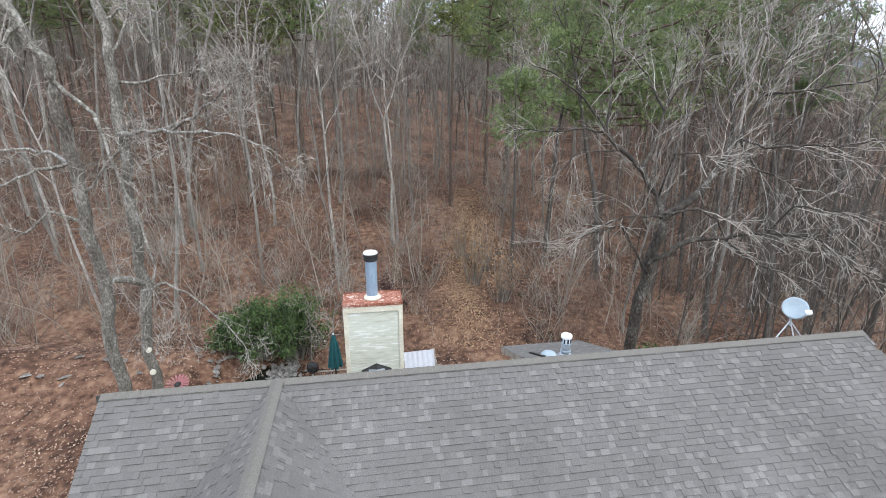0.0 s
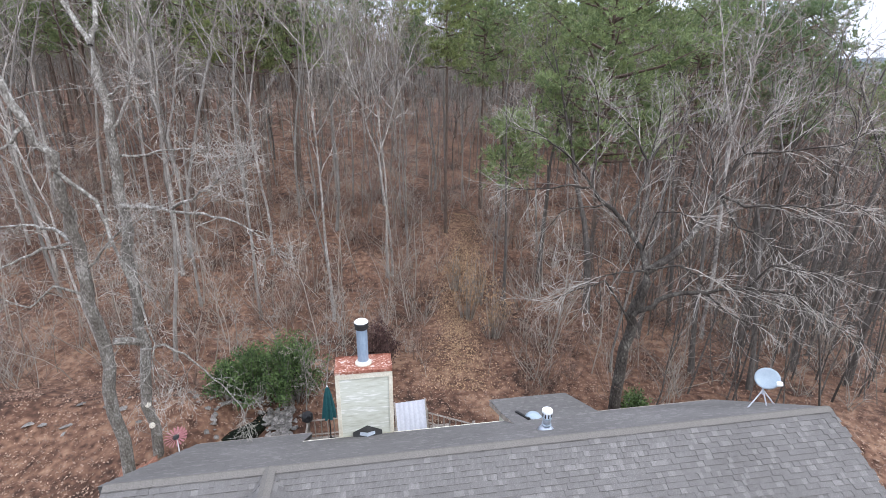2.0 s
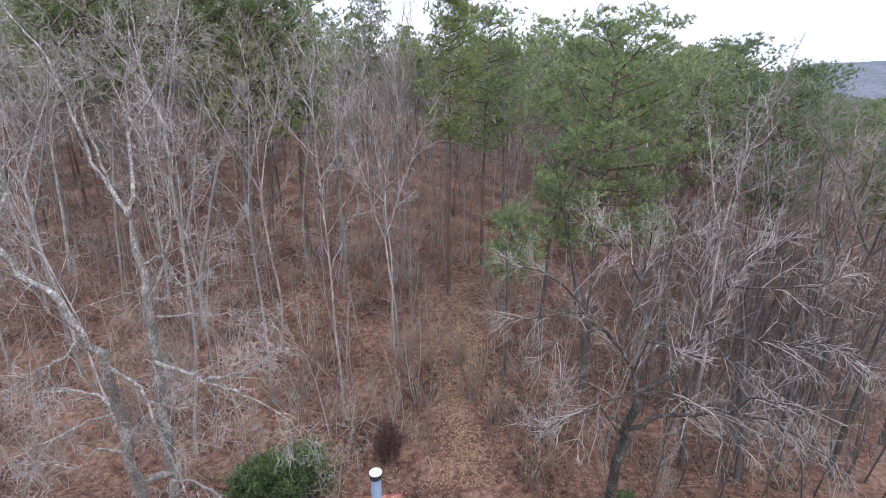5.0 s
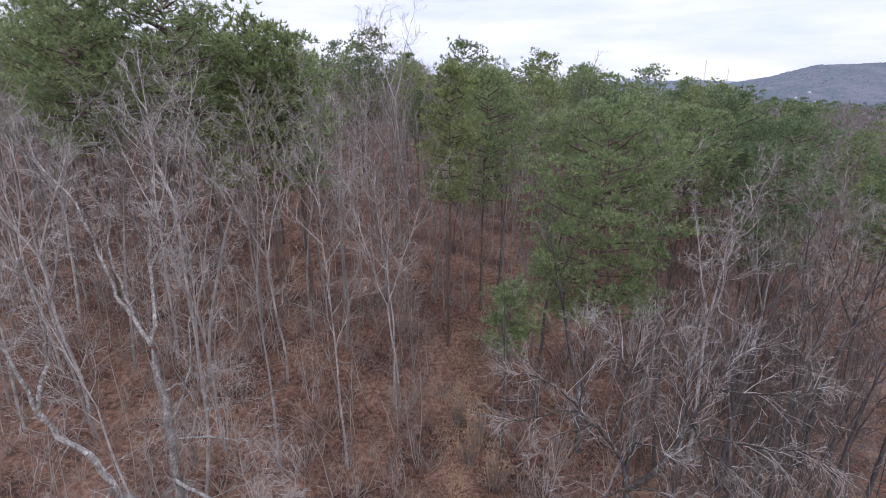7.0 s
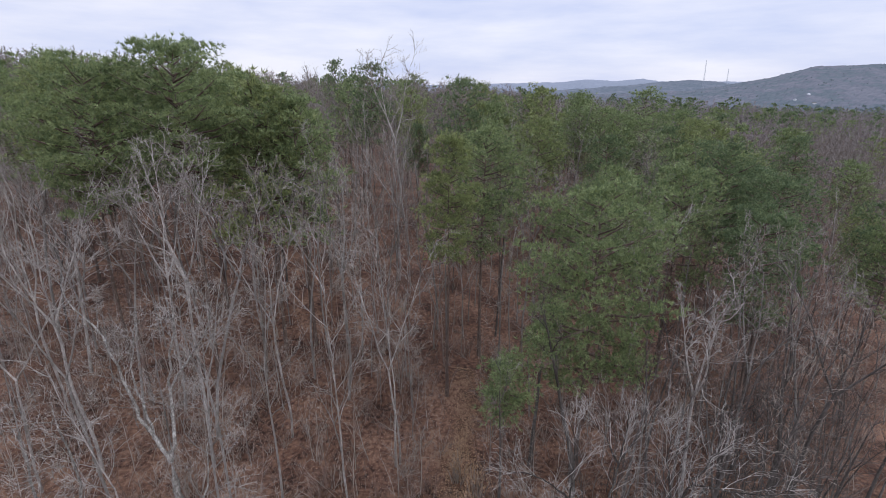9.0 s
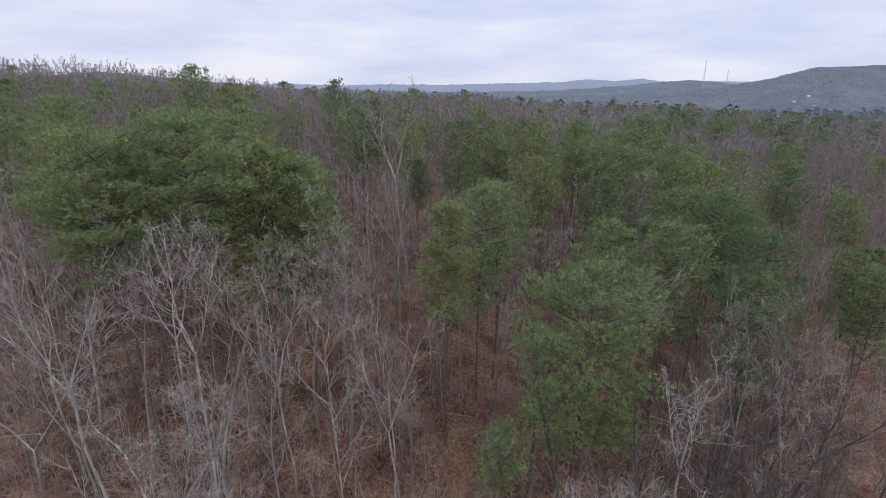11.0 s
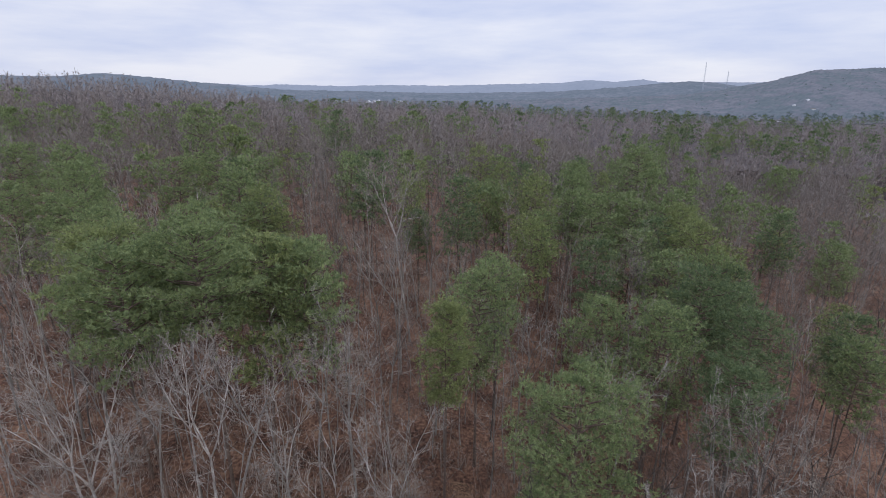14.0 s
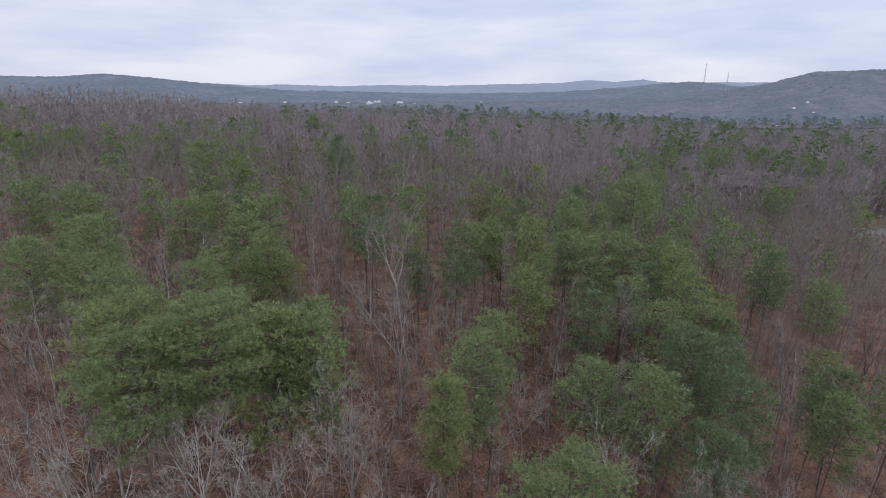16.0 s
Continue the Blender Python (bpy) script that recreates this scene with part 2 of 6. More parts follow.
# ---- small builders ----
class Geo:
    """Vertices and faces of one mesh."""

    def __init__(self):
        self.v, self.f = [], []

    def tube(self, pts, rad, sides=4, tip=True):
        n = len(pts)
        prev = None
        for i, p in enumerate(pts):
            d = (pts[min(i + 1, n - 1)] - pts[max(i - 1, 0)])
            if d.length < 1e-6:
                d = Vector((0, 0, 1))
            d.normalize()
            a = d.cross(Vector((0.31, 0.95, 0.05)))
            if a.length < 0.05:
                a = d.cross(Vector((1, 0, 0)))
            a.normalize()
            b = d.cross(a)
            base = len(self.v)
            if tip and i == n - 1:
                self.v.append(tuple(p))
                for k in range(sides):
                    self.f.append((prev + k, prev + (k + 1) % sides, base))
                break
            r = rad[i]
            for k in range(sides):
                t = 6.28318 * k / sides
                q = p + a * (r * math.cos(t)) + b * (r * math.sin(t))
                self.v.append((q.x, q.y, q.z))
            if prev is not None:
                for k in range(sides):
                    k2 = (k + 1) % sides
                    self.f.append((prev + k, prev + k2, base + k2, base + k))
            prev = base

    def box(self, x0, y0, z0, x1, y1, z1, m=None):
        base = len(self.v)
        for z in (z0, z1):
            for x, y in ((x0, y0), (x1, y0), (x1, y1), (x0, y1)):
                p = Vector((x, y, z))
                self.v.append(tuple(m @ p if m else p))
        for q in ((3, 2, 1, 0), (4, 5, 6, 7), (0, 1, 5, 4), (1, 2, 6, 5), (2, 3, 7, 6), (3, 0, 4, 7)):
            self.f.append(tuple(base + k for k in q))

    def quad(self, a, b, c, d):
        base = len(self.v)
        self.v += [tuple(a), tuple(b), tuple(c), tuple(d)]
        self.f.append((base, base + 1, base + 2, base + 3))

    def tri(self, a, b, c):
        base = len(self.v)
        self.v += [tuple(a), tuple(b), tuple(c)]
        self.f.append((base, base + 1, base + 2))

    def lathe(self, profile, sides=20, at=(0, 0, 0)):
        """A turned form from (radius, height) pairs."""
        base = len(self.v)
        for r, z in profile:
            for k in range(sides):
                t = 6.28318 * k / sides
                self.v.append((at[0] + r * math.cos(t), at[1] + r * math.sin(t), at[2] + z))
        for i in range(len(profile) - 1):
            for k in range(sides):
                k2 = (k + 1) % sides
                self.f.append((base + i * sides + k, base + i * sides + k2, base + (i + 1) * sides + k2, base + (i + 1) * sides + k))
        self.f.append(tuple(base + k for k in reversed(range(sides))))
        self.f.append(tuple(base + (len(profile) - 1) * sides + k for k in range(sides)))

    def prism(self, outline, z0, z1, m=None):
        """A flat plate of any outline."""
        base, n = len(self.v), len(outline)
        for z in (z0, z1):
            for x, y in outline:
                p = Vector((x, y, z))
                self.v.append(tuple(m @ p if m else p))
        self.f.append(tuple(base + k for k in reversed(range(n))))
        self.f.append(tuple(base + n + k for k in range(n)))
        for k in range(n):
            k2 = (k + 1) % n
            self.f.append((base + k, base + k2, base + n + k2, base + n + k))

    def mesh(self, name, mat, smooth=False):
        me = bpy.data.meshes.new(name)
        me.from_pydata(self.v, [], self.f)
        me.materials.append(mat)
        if smooth:
            me.polygons.foreach_set("use_smooth", [True] * len(me.polygons))
        me.update()
        return me


def part(name, geo, mat, parent, label="", smooth=False):
    ob = new(name, geo.mesh(name, mat, smooth))
    ob.parent = parent
    if label:
        ob["label"] = label
    return ob


def thing(name, m, label, category, group="", kind=""):
    ob = new(name)
    ob.empty_display_size = 0.2
    ob.matrix_world = PLAN @ m
    return tagged(ob, label, category, group, kind)


def solid(name, geo, mat, m, label, category, group="", kind="", smooth=False):
    ob = new(name, geo.mesh(name, mat, smooth))
    ob.matrix_world = PLAN @ m
    return tagged(ob, label, category, group, kind)


def bevelled(name, geo, mat, parent, width=0.01, label=""):
    ob = part(name, geo, mat, parent, label)
    bm = bmesh.new()
    bm.from_mesh(ob.data)
    bmesh.ops.bevel(bm, geom=bm.edges[:], offset=width, segments=2, affect="EDGES", clamp_overlap=True)
    bm.to_mesh(ob.data)
    bm.free()
    return ob


# ---- the lie of the land ----
def step(a, b, x):
    t = min(1.0, max(0.0, (x - a) / (b - a)))
    return t * t * (3 - 2 * t)


PROFILE = [(-400, -12), (-40, -4), (-4, -1.3), (10.4, -1.1), (11.8, -0.75), (13.2, -0.1), (20, 0.7), (29, 2.2), (40, 3.8), (60, 6.2), (85, 7.4),
           (125, 8.0), (200, 7.6), (330, 7.0), (500, 5.5), (620, 1), (800, -16), (1050, -27), (1800, -22), (3500, -18)]


def ground(x, y):
    for (y0, z0), (y1, z1) in zip(PROFILE, PROFILE[1:]):
        if y <= y1:
            break
    t = (y - y0) / (y1 - y0)
    t = min(1.0, max(0.0, t))
    z = z0 + (z1 - z0) * t
    fade = 1 - 0.6 * step(100, 330, y) - 0.35 * step(450, 1000, y)
    side = step(8, 30, y) * fade
    if x > 0:
        z -= side * 13 * step(-12, 85, x) + 12 * step(90, 330, x) * (1 - step(600, 1000, y))
    else:
        z -= side * 13 * step(-12, 85, x)
        z += side * 2.5 * step(15, 120, -x)
    z += 0.95 * step(5.9, 7.2, -x) * (1 - step(12.6, 15.5, y)) * step(6, 8.5, y)
    z += 14 * math.exp(-(((x + 200) / 110) ** 2 + ((y - 245) / 110) ** 2))
    if y > 12.5 or abs(x) > 12:
        q = step(12.5, 18, y) if abs(x) < 12 else 1
        z += q * (0.35 * noise.noise((x * 0.12, y * 0.12, 1.7)) + 0.12 * noise.noise((x * 0.5, y * 0.5, 4.1)))
        if y > 60:
            z += 1.6 * step(60, 200, y) * noise.noise((x * 0.012, y * 0.012, 9.3)) * (1 + 2 * step(400, 1500, y))
    return z


def axis(points):
    """Grid lines from (start, step) pairs."""
    out = []
    for (a, s), (b, _) in zip(points, points[1:]):
        n = max(1, round((b - a) / s))
        out += [a + (b - a) * k / n for k in range(n)]
    return out + [points[-1][0]]


XS = axis([(-3480, 240), (-1500, 80), (-400, 20), (-100, 4), (-30, 0.7), (30, 4), (100, 20), (400, 80), (1500, 240), (3480, 0)])
YS = axis([(-900, 100), (-100, 12), (-20, 1.5), (8, 0.6), (45, 2), (100, 8), (300, 30), (900, 120), (3500, 0)])
g = Geo()
g.v = [(x, y, ground(x, y)) for y in YS for x in XS]
nx = len(XS)
g.f = [(j * nx + i, j * nx + i + 1, (j + 1) * nx + i + 1, (j + 1) * nx + i) for j in range(len(YS) - 1) for i in range(nx - 1)]
solid("ground", g, M_LITTER, Matrix(), "wooded hillside covered in brown leaf litter", "ground", kind="structure", smooth=True)


# ---- the house below the camera ----
SLOPE, RIDGE, LONG = 0.62, 4.12, 12.66
HOUSE = pose(-4.9, 6.2, 0, 0, 0, 9.1)
house = thing("house", HOUSE, "one-storey house with grey asphalt shingle roof and cream siding", "house")


def roof_z(d):
    return RIDGE - SLOPE * abs(d)


def deck(outline, z_of, thick=0.12):
    """A roof plate from (a, d) corners, with depth."""
    g = Geo()
    n = len(outline)
    for lift in (-thick, 0):
        g.v += [(a, d, z_of(a, d) + lift) for a, d in outline]
    g.f.append(tuple(reversed(range(n))))
    g.f.append(tuple(range(n, 2 * n)))
    for k in range(n):
        k2 = (k + 1) % n
        g.f.append((k, k2, n + k2, n + k))
    return g


FRONT = -4.7
main_z = lambda a, d: roof_z(d)
wing_z = lambda a, d: 2.75 - 0.39 * (d - 2.2)
gable_a = 2.42
GABLE = 3.0
GSLOPE = 0.86
gable_z = lambda a, d: RIDGE + 0.03 - GSLOPE * abs(a - gable_a)
roof = part("roof", deck([(0, FRONT), (LONG, FRONT), (LONG, 0), (0, 0)], main_z), M_DECKING, house, "grey architectural shingle roof")
for outline, zf in (([(-0.1, 0), (2.45, 0), (2.45, 4.55), (-0.35, 4.55)], main_z),
                    ([(2.45, 0), (LONG, 0), (LONG, 2.9), (2.45, 2.9)], main_z),
                    ([(7.2, 1.75), (9.3, 1.75), (9.3, 4.35), (7.2, 4.35)], wing_z),
                    ([(gable_a, -0.02), (gable_a, -6.4), (gable_a + GABLE, -6.4), (gable_a + GABLE, -4.16)], gable_z),
                    ([(gable_a, -0.02), (gable_a - GABLE, -4.16), (gable_a - GABLE, -6.4), (gable_a, -6.4)], gable_z)):
    part("roof_slope", deck(outline, zf), M_DECKING, roof)

g = Geo()
for x0, y0, x1, y1, z1 in ((0.3, FRONT + 0.45, 12.36, FRONT + 0.6, 1.5), (0.3, 4.1, 2.2, 4.25, 1.45), (2.2, 2.5, 12.36, 2.65, 2.45),
                           (0.3, FRONT + 0.6, 0.45, 4.1, 1.4), (12.21, FRONT + 0.6, 12.36, 2.5, 1.4), (2.2, 2.65, 2.35, 4.1, 1.45),
                           (7.4, 2.65, 7.55, 4.15, 1.8), (8.95, 2.65, 9.1, 4.15, 1.8), (7.55, 4.0, 8.95, 4.15, 1.8)):
    w = Geo()
    w.box(x0, y0, -1.6, x1, y1, z1)
    part("wall", w, M_CREAM, house)
for a in (0.38, 12.28):
    w = Geo()
    w.v = [(a - 0.06, FRONT + 0.5, 1.2), (a - 0.06, 2.6, 2.4), (a - 0.06, 0, 3.95), (a + 0.06, FRONT + 0.5, 1.2), (a + 0.06, 2.6, 2.4), (a + 0.06, 0, 3.95)]
    w.f = [(0, 1, 2), (5, 4, 3), (0, 3, 4, 1), (1, 4, 5, 2), (2, 5, 3, 0)]
    part("gable_wall", w, M_CREAM, house)

# walls under the gable that comes forward
for x0, y0, x1, y1 in ((0.0, -6.2, 4.84, -6.05), (0.0, -6.05, 0.15, FRONT + 0.45), (4.69, -6.05, 4.84, FRONT + 0.45)):
    w = Geo()
    w.box(x0, y0, -1.6, x1, y1, 1.9)
    part("wall", w, M_CREAM, house)
w = Geo()
w.v = [(0.0, -6.2, 1.9), (4.84, -6.2, 1.9), (gable_a, -6.2, 3.95), (0.0, -6.05, 1.9), (4.84, -6.05, 1.9), (gable_a, -6.05, 3.95)]
w.f = [(0, 1, 2), (5, 4, 3), (0, 3, 4, 1), (1, 4, 5, 2), (2, 5, 3, 0)]
part("gable_wall", w, M_CREAM, house)

# pale drip edges and gutters
for p0, p1 in (((2.45, 2.93), (7.2, 2.93)), ((9.3, 2.93), (LONG, 2.93)), ((-0.35, 4.58), (2.45, 4.58))):
    w = Geo()
    z = roof_z(p0[1]) - 0.075
    w.box(p0[0], p0[1] - 0.01, z - 0.05, p1[0], p1[1] + 0.07, z + 0.06)
    bevelled("gutter", w, M_TRIM if p1[0] == 7.2 else M_WOOD, house, 0.012, "weathered gutter")
for a0, d0, d1, zf in ((7.19, 1.9, 4.35, wing_z), (9.29, 2.3, 4.35, wing_z), (LONG, 0.02, 2.9, main_z), (LONG, FRONT, -0.02, main_z), (-0.02, FRONT, -0.02, main_z)):
    w = Geo()
    w.v = [(a0 + da, d, zf(a0, d) + dz) for da in (-0.015, 0.025) for d in (d0, d1) for dz in (-0.15, -0.012)]
    w.f = [(0, 1, 3, 2), (6, 7, 5, 4), (0, 4, 5, 1), (2, 3, 7, 6), (1, 5, 7, 3), (0, 2, 6, 4)]
    part("rake_board", w, M_WOOD if a0 == 7.19 else M_TRIM, house)


# ---- things on and behind the house ----
def local(a, d, z, rz=0):
    """A pose in the house's own directions."""
    return HOUSE @ pose(a, d, z, 0, 0, rz)


# chimney chase with its flue
chase = thing("chimney_chase", local(3.91, 3.27, -1.0), "cream-sided chimney chase with rusty lid against the house", "chimney")
g = Geo()
g.box(-0.575, -0.275, 0, 0.575, 0.275, 4.93)
part("core", g, M_TRIM, chase)
for k in range(33):
    for side in range(2):
        g = Geo()
        z = 0.02 + k * 0.149
        w, y0, y1 = 0.555, -0.291, -0.272
        if side == 0:
            g.v = [(-w, y1, z), (w, y1, z), (w, y0, z), (-w, y0, z), (-w, y1, z + 0.147), (w, y1, z + 0.147), (w, y0 + 0.004, z + 0.147), (-w, y0 + 0.004, z + 0.147)]
        else:
            w, x0, x1 = 0.25, 0.591, 0.572
            g.v = [(x1, w, z), (x1, -w, z), (x0, -w, z), (x0, w, z), (x1, w, z + 0.147), (x1, -w, z + 0.147), (x0 - 0.004, -w, z + 0.147), (x0 - 0.004, w, z + 0.147)]
            g.v = g.v[3::-1] + g.v[:3:-1]
        g.f = [(3, 2, 1, 0), (4, 5, 6, 7), (0, 1, 5, 4), (1, 2, 6, 5), (2, 3, 7, 6), (3, 0, 4, 7)]
        part("plank", g, M_CREAM, chase)
for x, y in ((-0.585, -0.285), (0.585, -0.285), (0.585, 0.285), (-0.585, 0.285)):
    g = Geo()
    g.box(x - 0.045, y - 0.035, 0, x + 0.045, y + 0.035, 4.93)
    bevelled("corner_board", g, M_TRIM, chase, 0.006)
g = Geo()
g.box(-0.56, -0.325, 4.80, 0.56, -0.30, 4.93)
part("frieze_board", g, M_TRIM, chase)
g = Geo()
g.prism([(-0.63, -0.34), (0.63, -0.34), (0.63, 0.34), (-0.63, 0.34)], 4.935, 4.985)
for s in (-1, 1):
    g.box(-0.63, s * 0.335 - 0.008, 4.945, 0.63, s * 0.335 + 0.008, 5.005)
    g.box(s * 0.625 - 0.008, -0.34, 4.945, s * 0.625 + 0.008, 0.34, 5.005)
lid = part("lid", g, M_RUST, chase, "rusted sheet-metal chase cover")
g = Geo()
g.lathe([(0.19, 0), (0.185, 0.03), (0.135, 0.075), (0.128, 0.08)], 24, (0, 0.02, 4.985))
part("collar", g, M_TRIM, chase, smooth=True)
flue = Geo()
flue.lathe([(0.122, 4.99), (0.122, 5.50), (0.126, 5.505), (0.126, 5.53), (0.122, 5.535), (0.122, 5.840)], 24, (0, 0.02, 0))
flue_ob = part("flue_pipe", flue, M_FLUE, chase, "blue-grey metal flue pipe")
g = Geo()
g.lathe([(0.128, 5.840), (0.15, 5.860), (0.15, 5.900), (0.135, 5.910), (0.135, 5.930), (0.158, 5.940), (0.158, 5.990), (0.14, 6.000)], 24, (0, 0.02, 0))
part("flue_band", g, M_BLACK, flue_ob, "blackened cap band")
g = Geo()
g.lathe([(0.152, 6.000), (0.156, 6.015), (0.13, 6.040), (0.03, 6.050)], 24, (0, 0.02, 0))
part("flue_cap", g, M_WHITE, flue_ob, "pale cap lid")

# cricket where the chase meets the roof
cricket = thing("chimney_cricket", local(3.93, 2.72, roof_z(2.72)), "small black-flashed cricket on the roof against the chase", "roof flashing")
for s in (-1, 1):
    g = Geo()
    g.v = [(0, -0.28, 0.10), (s * 0.33, 0.02, -0.03), (s * 0.33, 0.24, -0.03), (0, 0.24, 0.12),
           (0, -0.20, 0.05), (s * 0.30, 0.06, -0.08), (s * 0.30, 0.24, -0.08), (0, 0.24, 0.07)]
    g.f = [(0, 1, 2, 3), (7, 6, 5, 4), (0, 4, 5, 1), (1, 5, 6, 2), (2, 6, 7, 3), (3, 7, 4, 0)]
    part("flashing", g, M_BLACK, cricket)
g = Geo()
g.v = [(0, -0.14, 0.105), (-0.17, 0.03, 0.035), (0.17, 0.03, 0.035), (0, -0.05, 0.128), (-0.17, 0.1, 0.06), (0.17, 0.1, 0.06)]
g.f = [(0, 1, 2), (5, 4, 3), (0, 3, 4, 1), (1, 4, 5, 2), (2, 5, 3, 0)]
part("metal_face", g, M_GALV, cricket, "pale metal face")

# flue vent and turtle vent
vent = thing("roof_vent", local(7.4, 0.93, roof_z(0.93) - 0.03), "galvanised vent pipe with a white cap on the roof", "roof vent")
g = Geo()
g.lathe([(0.17, 0.0), (0.15, 0.06), (0.09, 0.13)], 20)
part("flashing", g, M_GALV, vent, smooth=True)
g = Geo()
g.lathe([(0.08, 0.05), (0.08, 0.45)], 20)
part("pipe", g, M_GALV, vent, smooth=True)
for z in (0.16, 0.31):
    g = Geo()
    g.lathe([(0.082, z), (0.094, z + 0.005), (0.094, z + 0.03), (0.082, z + 0.035)], 20)
    part("ring", g, M_DISH, vent)
for k in range(8):
    g = Geo()
    t = k * 0.7854
    g.box(-0.006, -0.012, 0.35, 0.006, 0.012, 0.445, pose(0.085 * math.cos(t), 0.085 * math.sin(t), 0, 0, 0, math.degrees(t)))
    part("louvre_bar", g, M_BLACK, vent)
g = Geo()
g.lathe([(0.10, 0.445), (0.104, 0.45), (0.104, 0.49), (0.09, 0.505), (0.02, 0.51)], 20)
part("cap", g, M_WHITE, vent, "white enamel cap")
dome = thing("turtle_vent", local(7.75, 2.55, wing_z(0, 2.55) - 0.01), "pale domed vent lying on the back roof", "roof vent")
g = Geo()
g.lathe([(0.20, 0.0), (0.19, 0.04), (0.14, 0.10), (0.03, 0.13)], 16)
part("hood", g, M_DISH, dome, smooth=True)
g = Geo()
g.box(-0.26, -0.24, -0.11, 0.26, 0.24, 0.012, pose(0, 0, 0, -21.3))
part("base_plate", g, M_GALV, dome)
g = Geo()
g.box(-0.03, -0.36, 0.0, 0.03, 0.36, 0.05, HOUSE @ pose(7.55, 2.72, wing_z(0, 2.72), -21.3, 0, 8))
solid("loose_batten", g, M_BLACK, Matrix(), "dark weathered batten lying on the back roof", "batten")

# satellite dish on its tripod
DISH = local(12.2, 1.05, roof_z(1.05))
dish = thing("satellite_dish", DISH, "round pale grey satellite dish on a tripod on the roof", "satellite dish")
aim = Matrix.Translation((0.02, 0, 0.68)) @ pose(0, 0, 0, 64, 0, -22) @ Matrix.Scale(0.87, 4)
g = Geo()
rings, sides = 6, 28
for i in range(rings + 1):
    for k in range(sides):
        t, r = 6.28318 * k / sides, i / rings
        g.v.append(tuple(aim @ Vector((0.285 * r * math.cos(t), 0.25 * r * math.sin(t), 0.05 * r * r))))
n0 = len(g.v)
for i in range(rings + 1):
    for k in range(sides):
        t, r = 6.28318 * k / sides, i / rings
        g.v.append(tuple(aim @ Vector((0.289 * r * math.cos(t), 0.254 * r * math.sin(t), 0.05 * r * r - 0.012))))
for i in range(rings):
    for k in range(sides):
        k2 = (k + 1) % sides
        g.f.append((i * sides + k, i * sides + k2, (i + 1) * sides + k2, (i + 1) * sides + k))
        g.f.append((n0 + (i + 1) * sides + k, n0 + (i + 1) * sides + k2, n0 + i * sides + k2, n0 + i * sides + k))
for k in range(sides):
    k2 = (k + 1) % sides
    g.f.append((rings * sides + k, rings * sides + k2, n0 + rings * sides + k2, n0 + rings * sides + k))
part("reflector", g, M_DISH, dish, "pale grey reflector", smooth=True)
g = Geo()
g.tube([aim @ Vector((0.02, -0.24, 0.02)), aim @ Vector((0.11, -0.19, 0.13)), aim @ Vector((0.17, -0.10, 0.20))], [0.014] * 3, 6, False)
arm = part("feed_arm", g, M_GALV, dish)
g = Geo()
g.tube([aim @ Vector((0.14, -0.10, 0.19)), aim @ Vector((0.19, -0.09, 0.21)), aim @ Vector((0.25, -0.08, 0.22))], [0.05, 0.055, 0.045], 10, False)
g.tube([aim @ Vector((0.19, -0.05, 0.21)), aim @ Vector((0.22, -0.13, 0.22))], [0.04, 0.04], 8, False)
part("receiver_head", g, M_WHITE, arm, "white receiver head")
g = Geo()
g.tube([Vector((0, 0, 0.30)), Vector((0, 0.03, 0.52)), aim @ Vector((0, 0, -0.02))], [0.022] * 3, 8, False)
part("mast", g, M_GALV, dish)
for fx, fd in ((-0.30, -0.02), (0.06, -0.10), (0.36, 0.02)):
    g = Geo()
    foot = Vector((fx, fd, -SLOPE * fd + 0.01))
    g.tube([foot, Vector((0, 0.01, 0.40))], [0.014, 0.014], 6, False)
    part("leg", g, M_PANEL, dish)

# terrace: floor boards, rail, umbrella, table
terrace = thing("wooden_deck", local(3.2, 4.6, 0.08), "weathered wooden deck with rails behind the house", "deck")
for k in range(-3, 26):
    g = Geo()
    g.box(-0.62 + k * 0.145, 0.0 if k < 0 else -1.55, 0.0, -0.62 + k * 0.145 + 0.138, 1.35, 0.035)
    part("plank", g, M_WOOD, terrace)
for x, y in ((-0.5, -1.4), (2.9, -1.4), (-0.5, 1.2), (1.2, 1.2), (2.9, 1.2)):
    g = Geo()
    g.box(x - 0.05, y - 0.05, -1.3, x + 0.05, y + 0.05, -0.01)
    part("pier", g, M_WOOD, terrace)
for x in (-0.5, 1.2, 2.9):
    g = Geo()
    g.box(x, -1.5, -0.16, x + 0.08, 1.3, -0.005)
    part("joist", g, M_WOOD, terrace)


def rail(parent, p0, p1, z, n):
    for h in (0.10, 0.58):
        g = Geo()
        g.tube([Vector((*p0, z + h)), Vector((*p1, z + h))], [0.03, 0.03], 4, False)
        part("rail", g, M_WOOD, parent)
    for k in range(n + 1):
        t = k / n
        g = Geo()
        x, y = p0[0] + (p1[0] - p0[0]) * t, p0[1] + (p1[1] - p0[1]) * t
        big = k in (0, n)
        r = 0.04 if big else 0.014
        g.box(x - r, y - r, z, x + r, y + r, z + (0.68 if big else 0.57))
        part("post" if big else "baluster", g, M_WOOD, parent)


rail(terrace, (-1.02, 0.05), (-1.02, 1.33), 0.035, 7)
rail(terrace, (-1.02, 1.33), (0.45, 1.33), 0.035, 8)
rail(terrace, (1.4, 1.25), (2.45, 1.25), 0.035, 6)
rail(terrace, (2.45, 1.2), (3.71, 0.42), 0.035, 8)
rail(terrace, (2.3, 0.8), (3.45, 0.06), 0.035, 7)

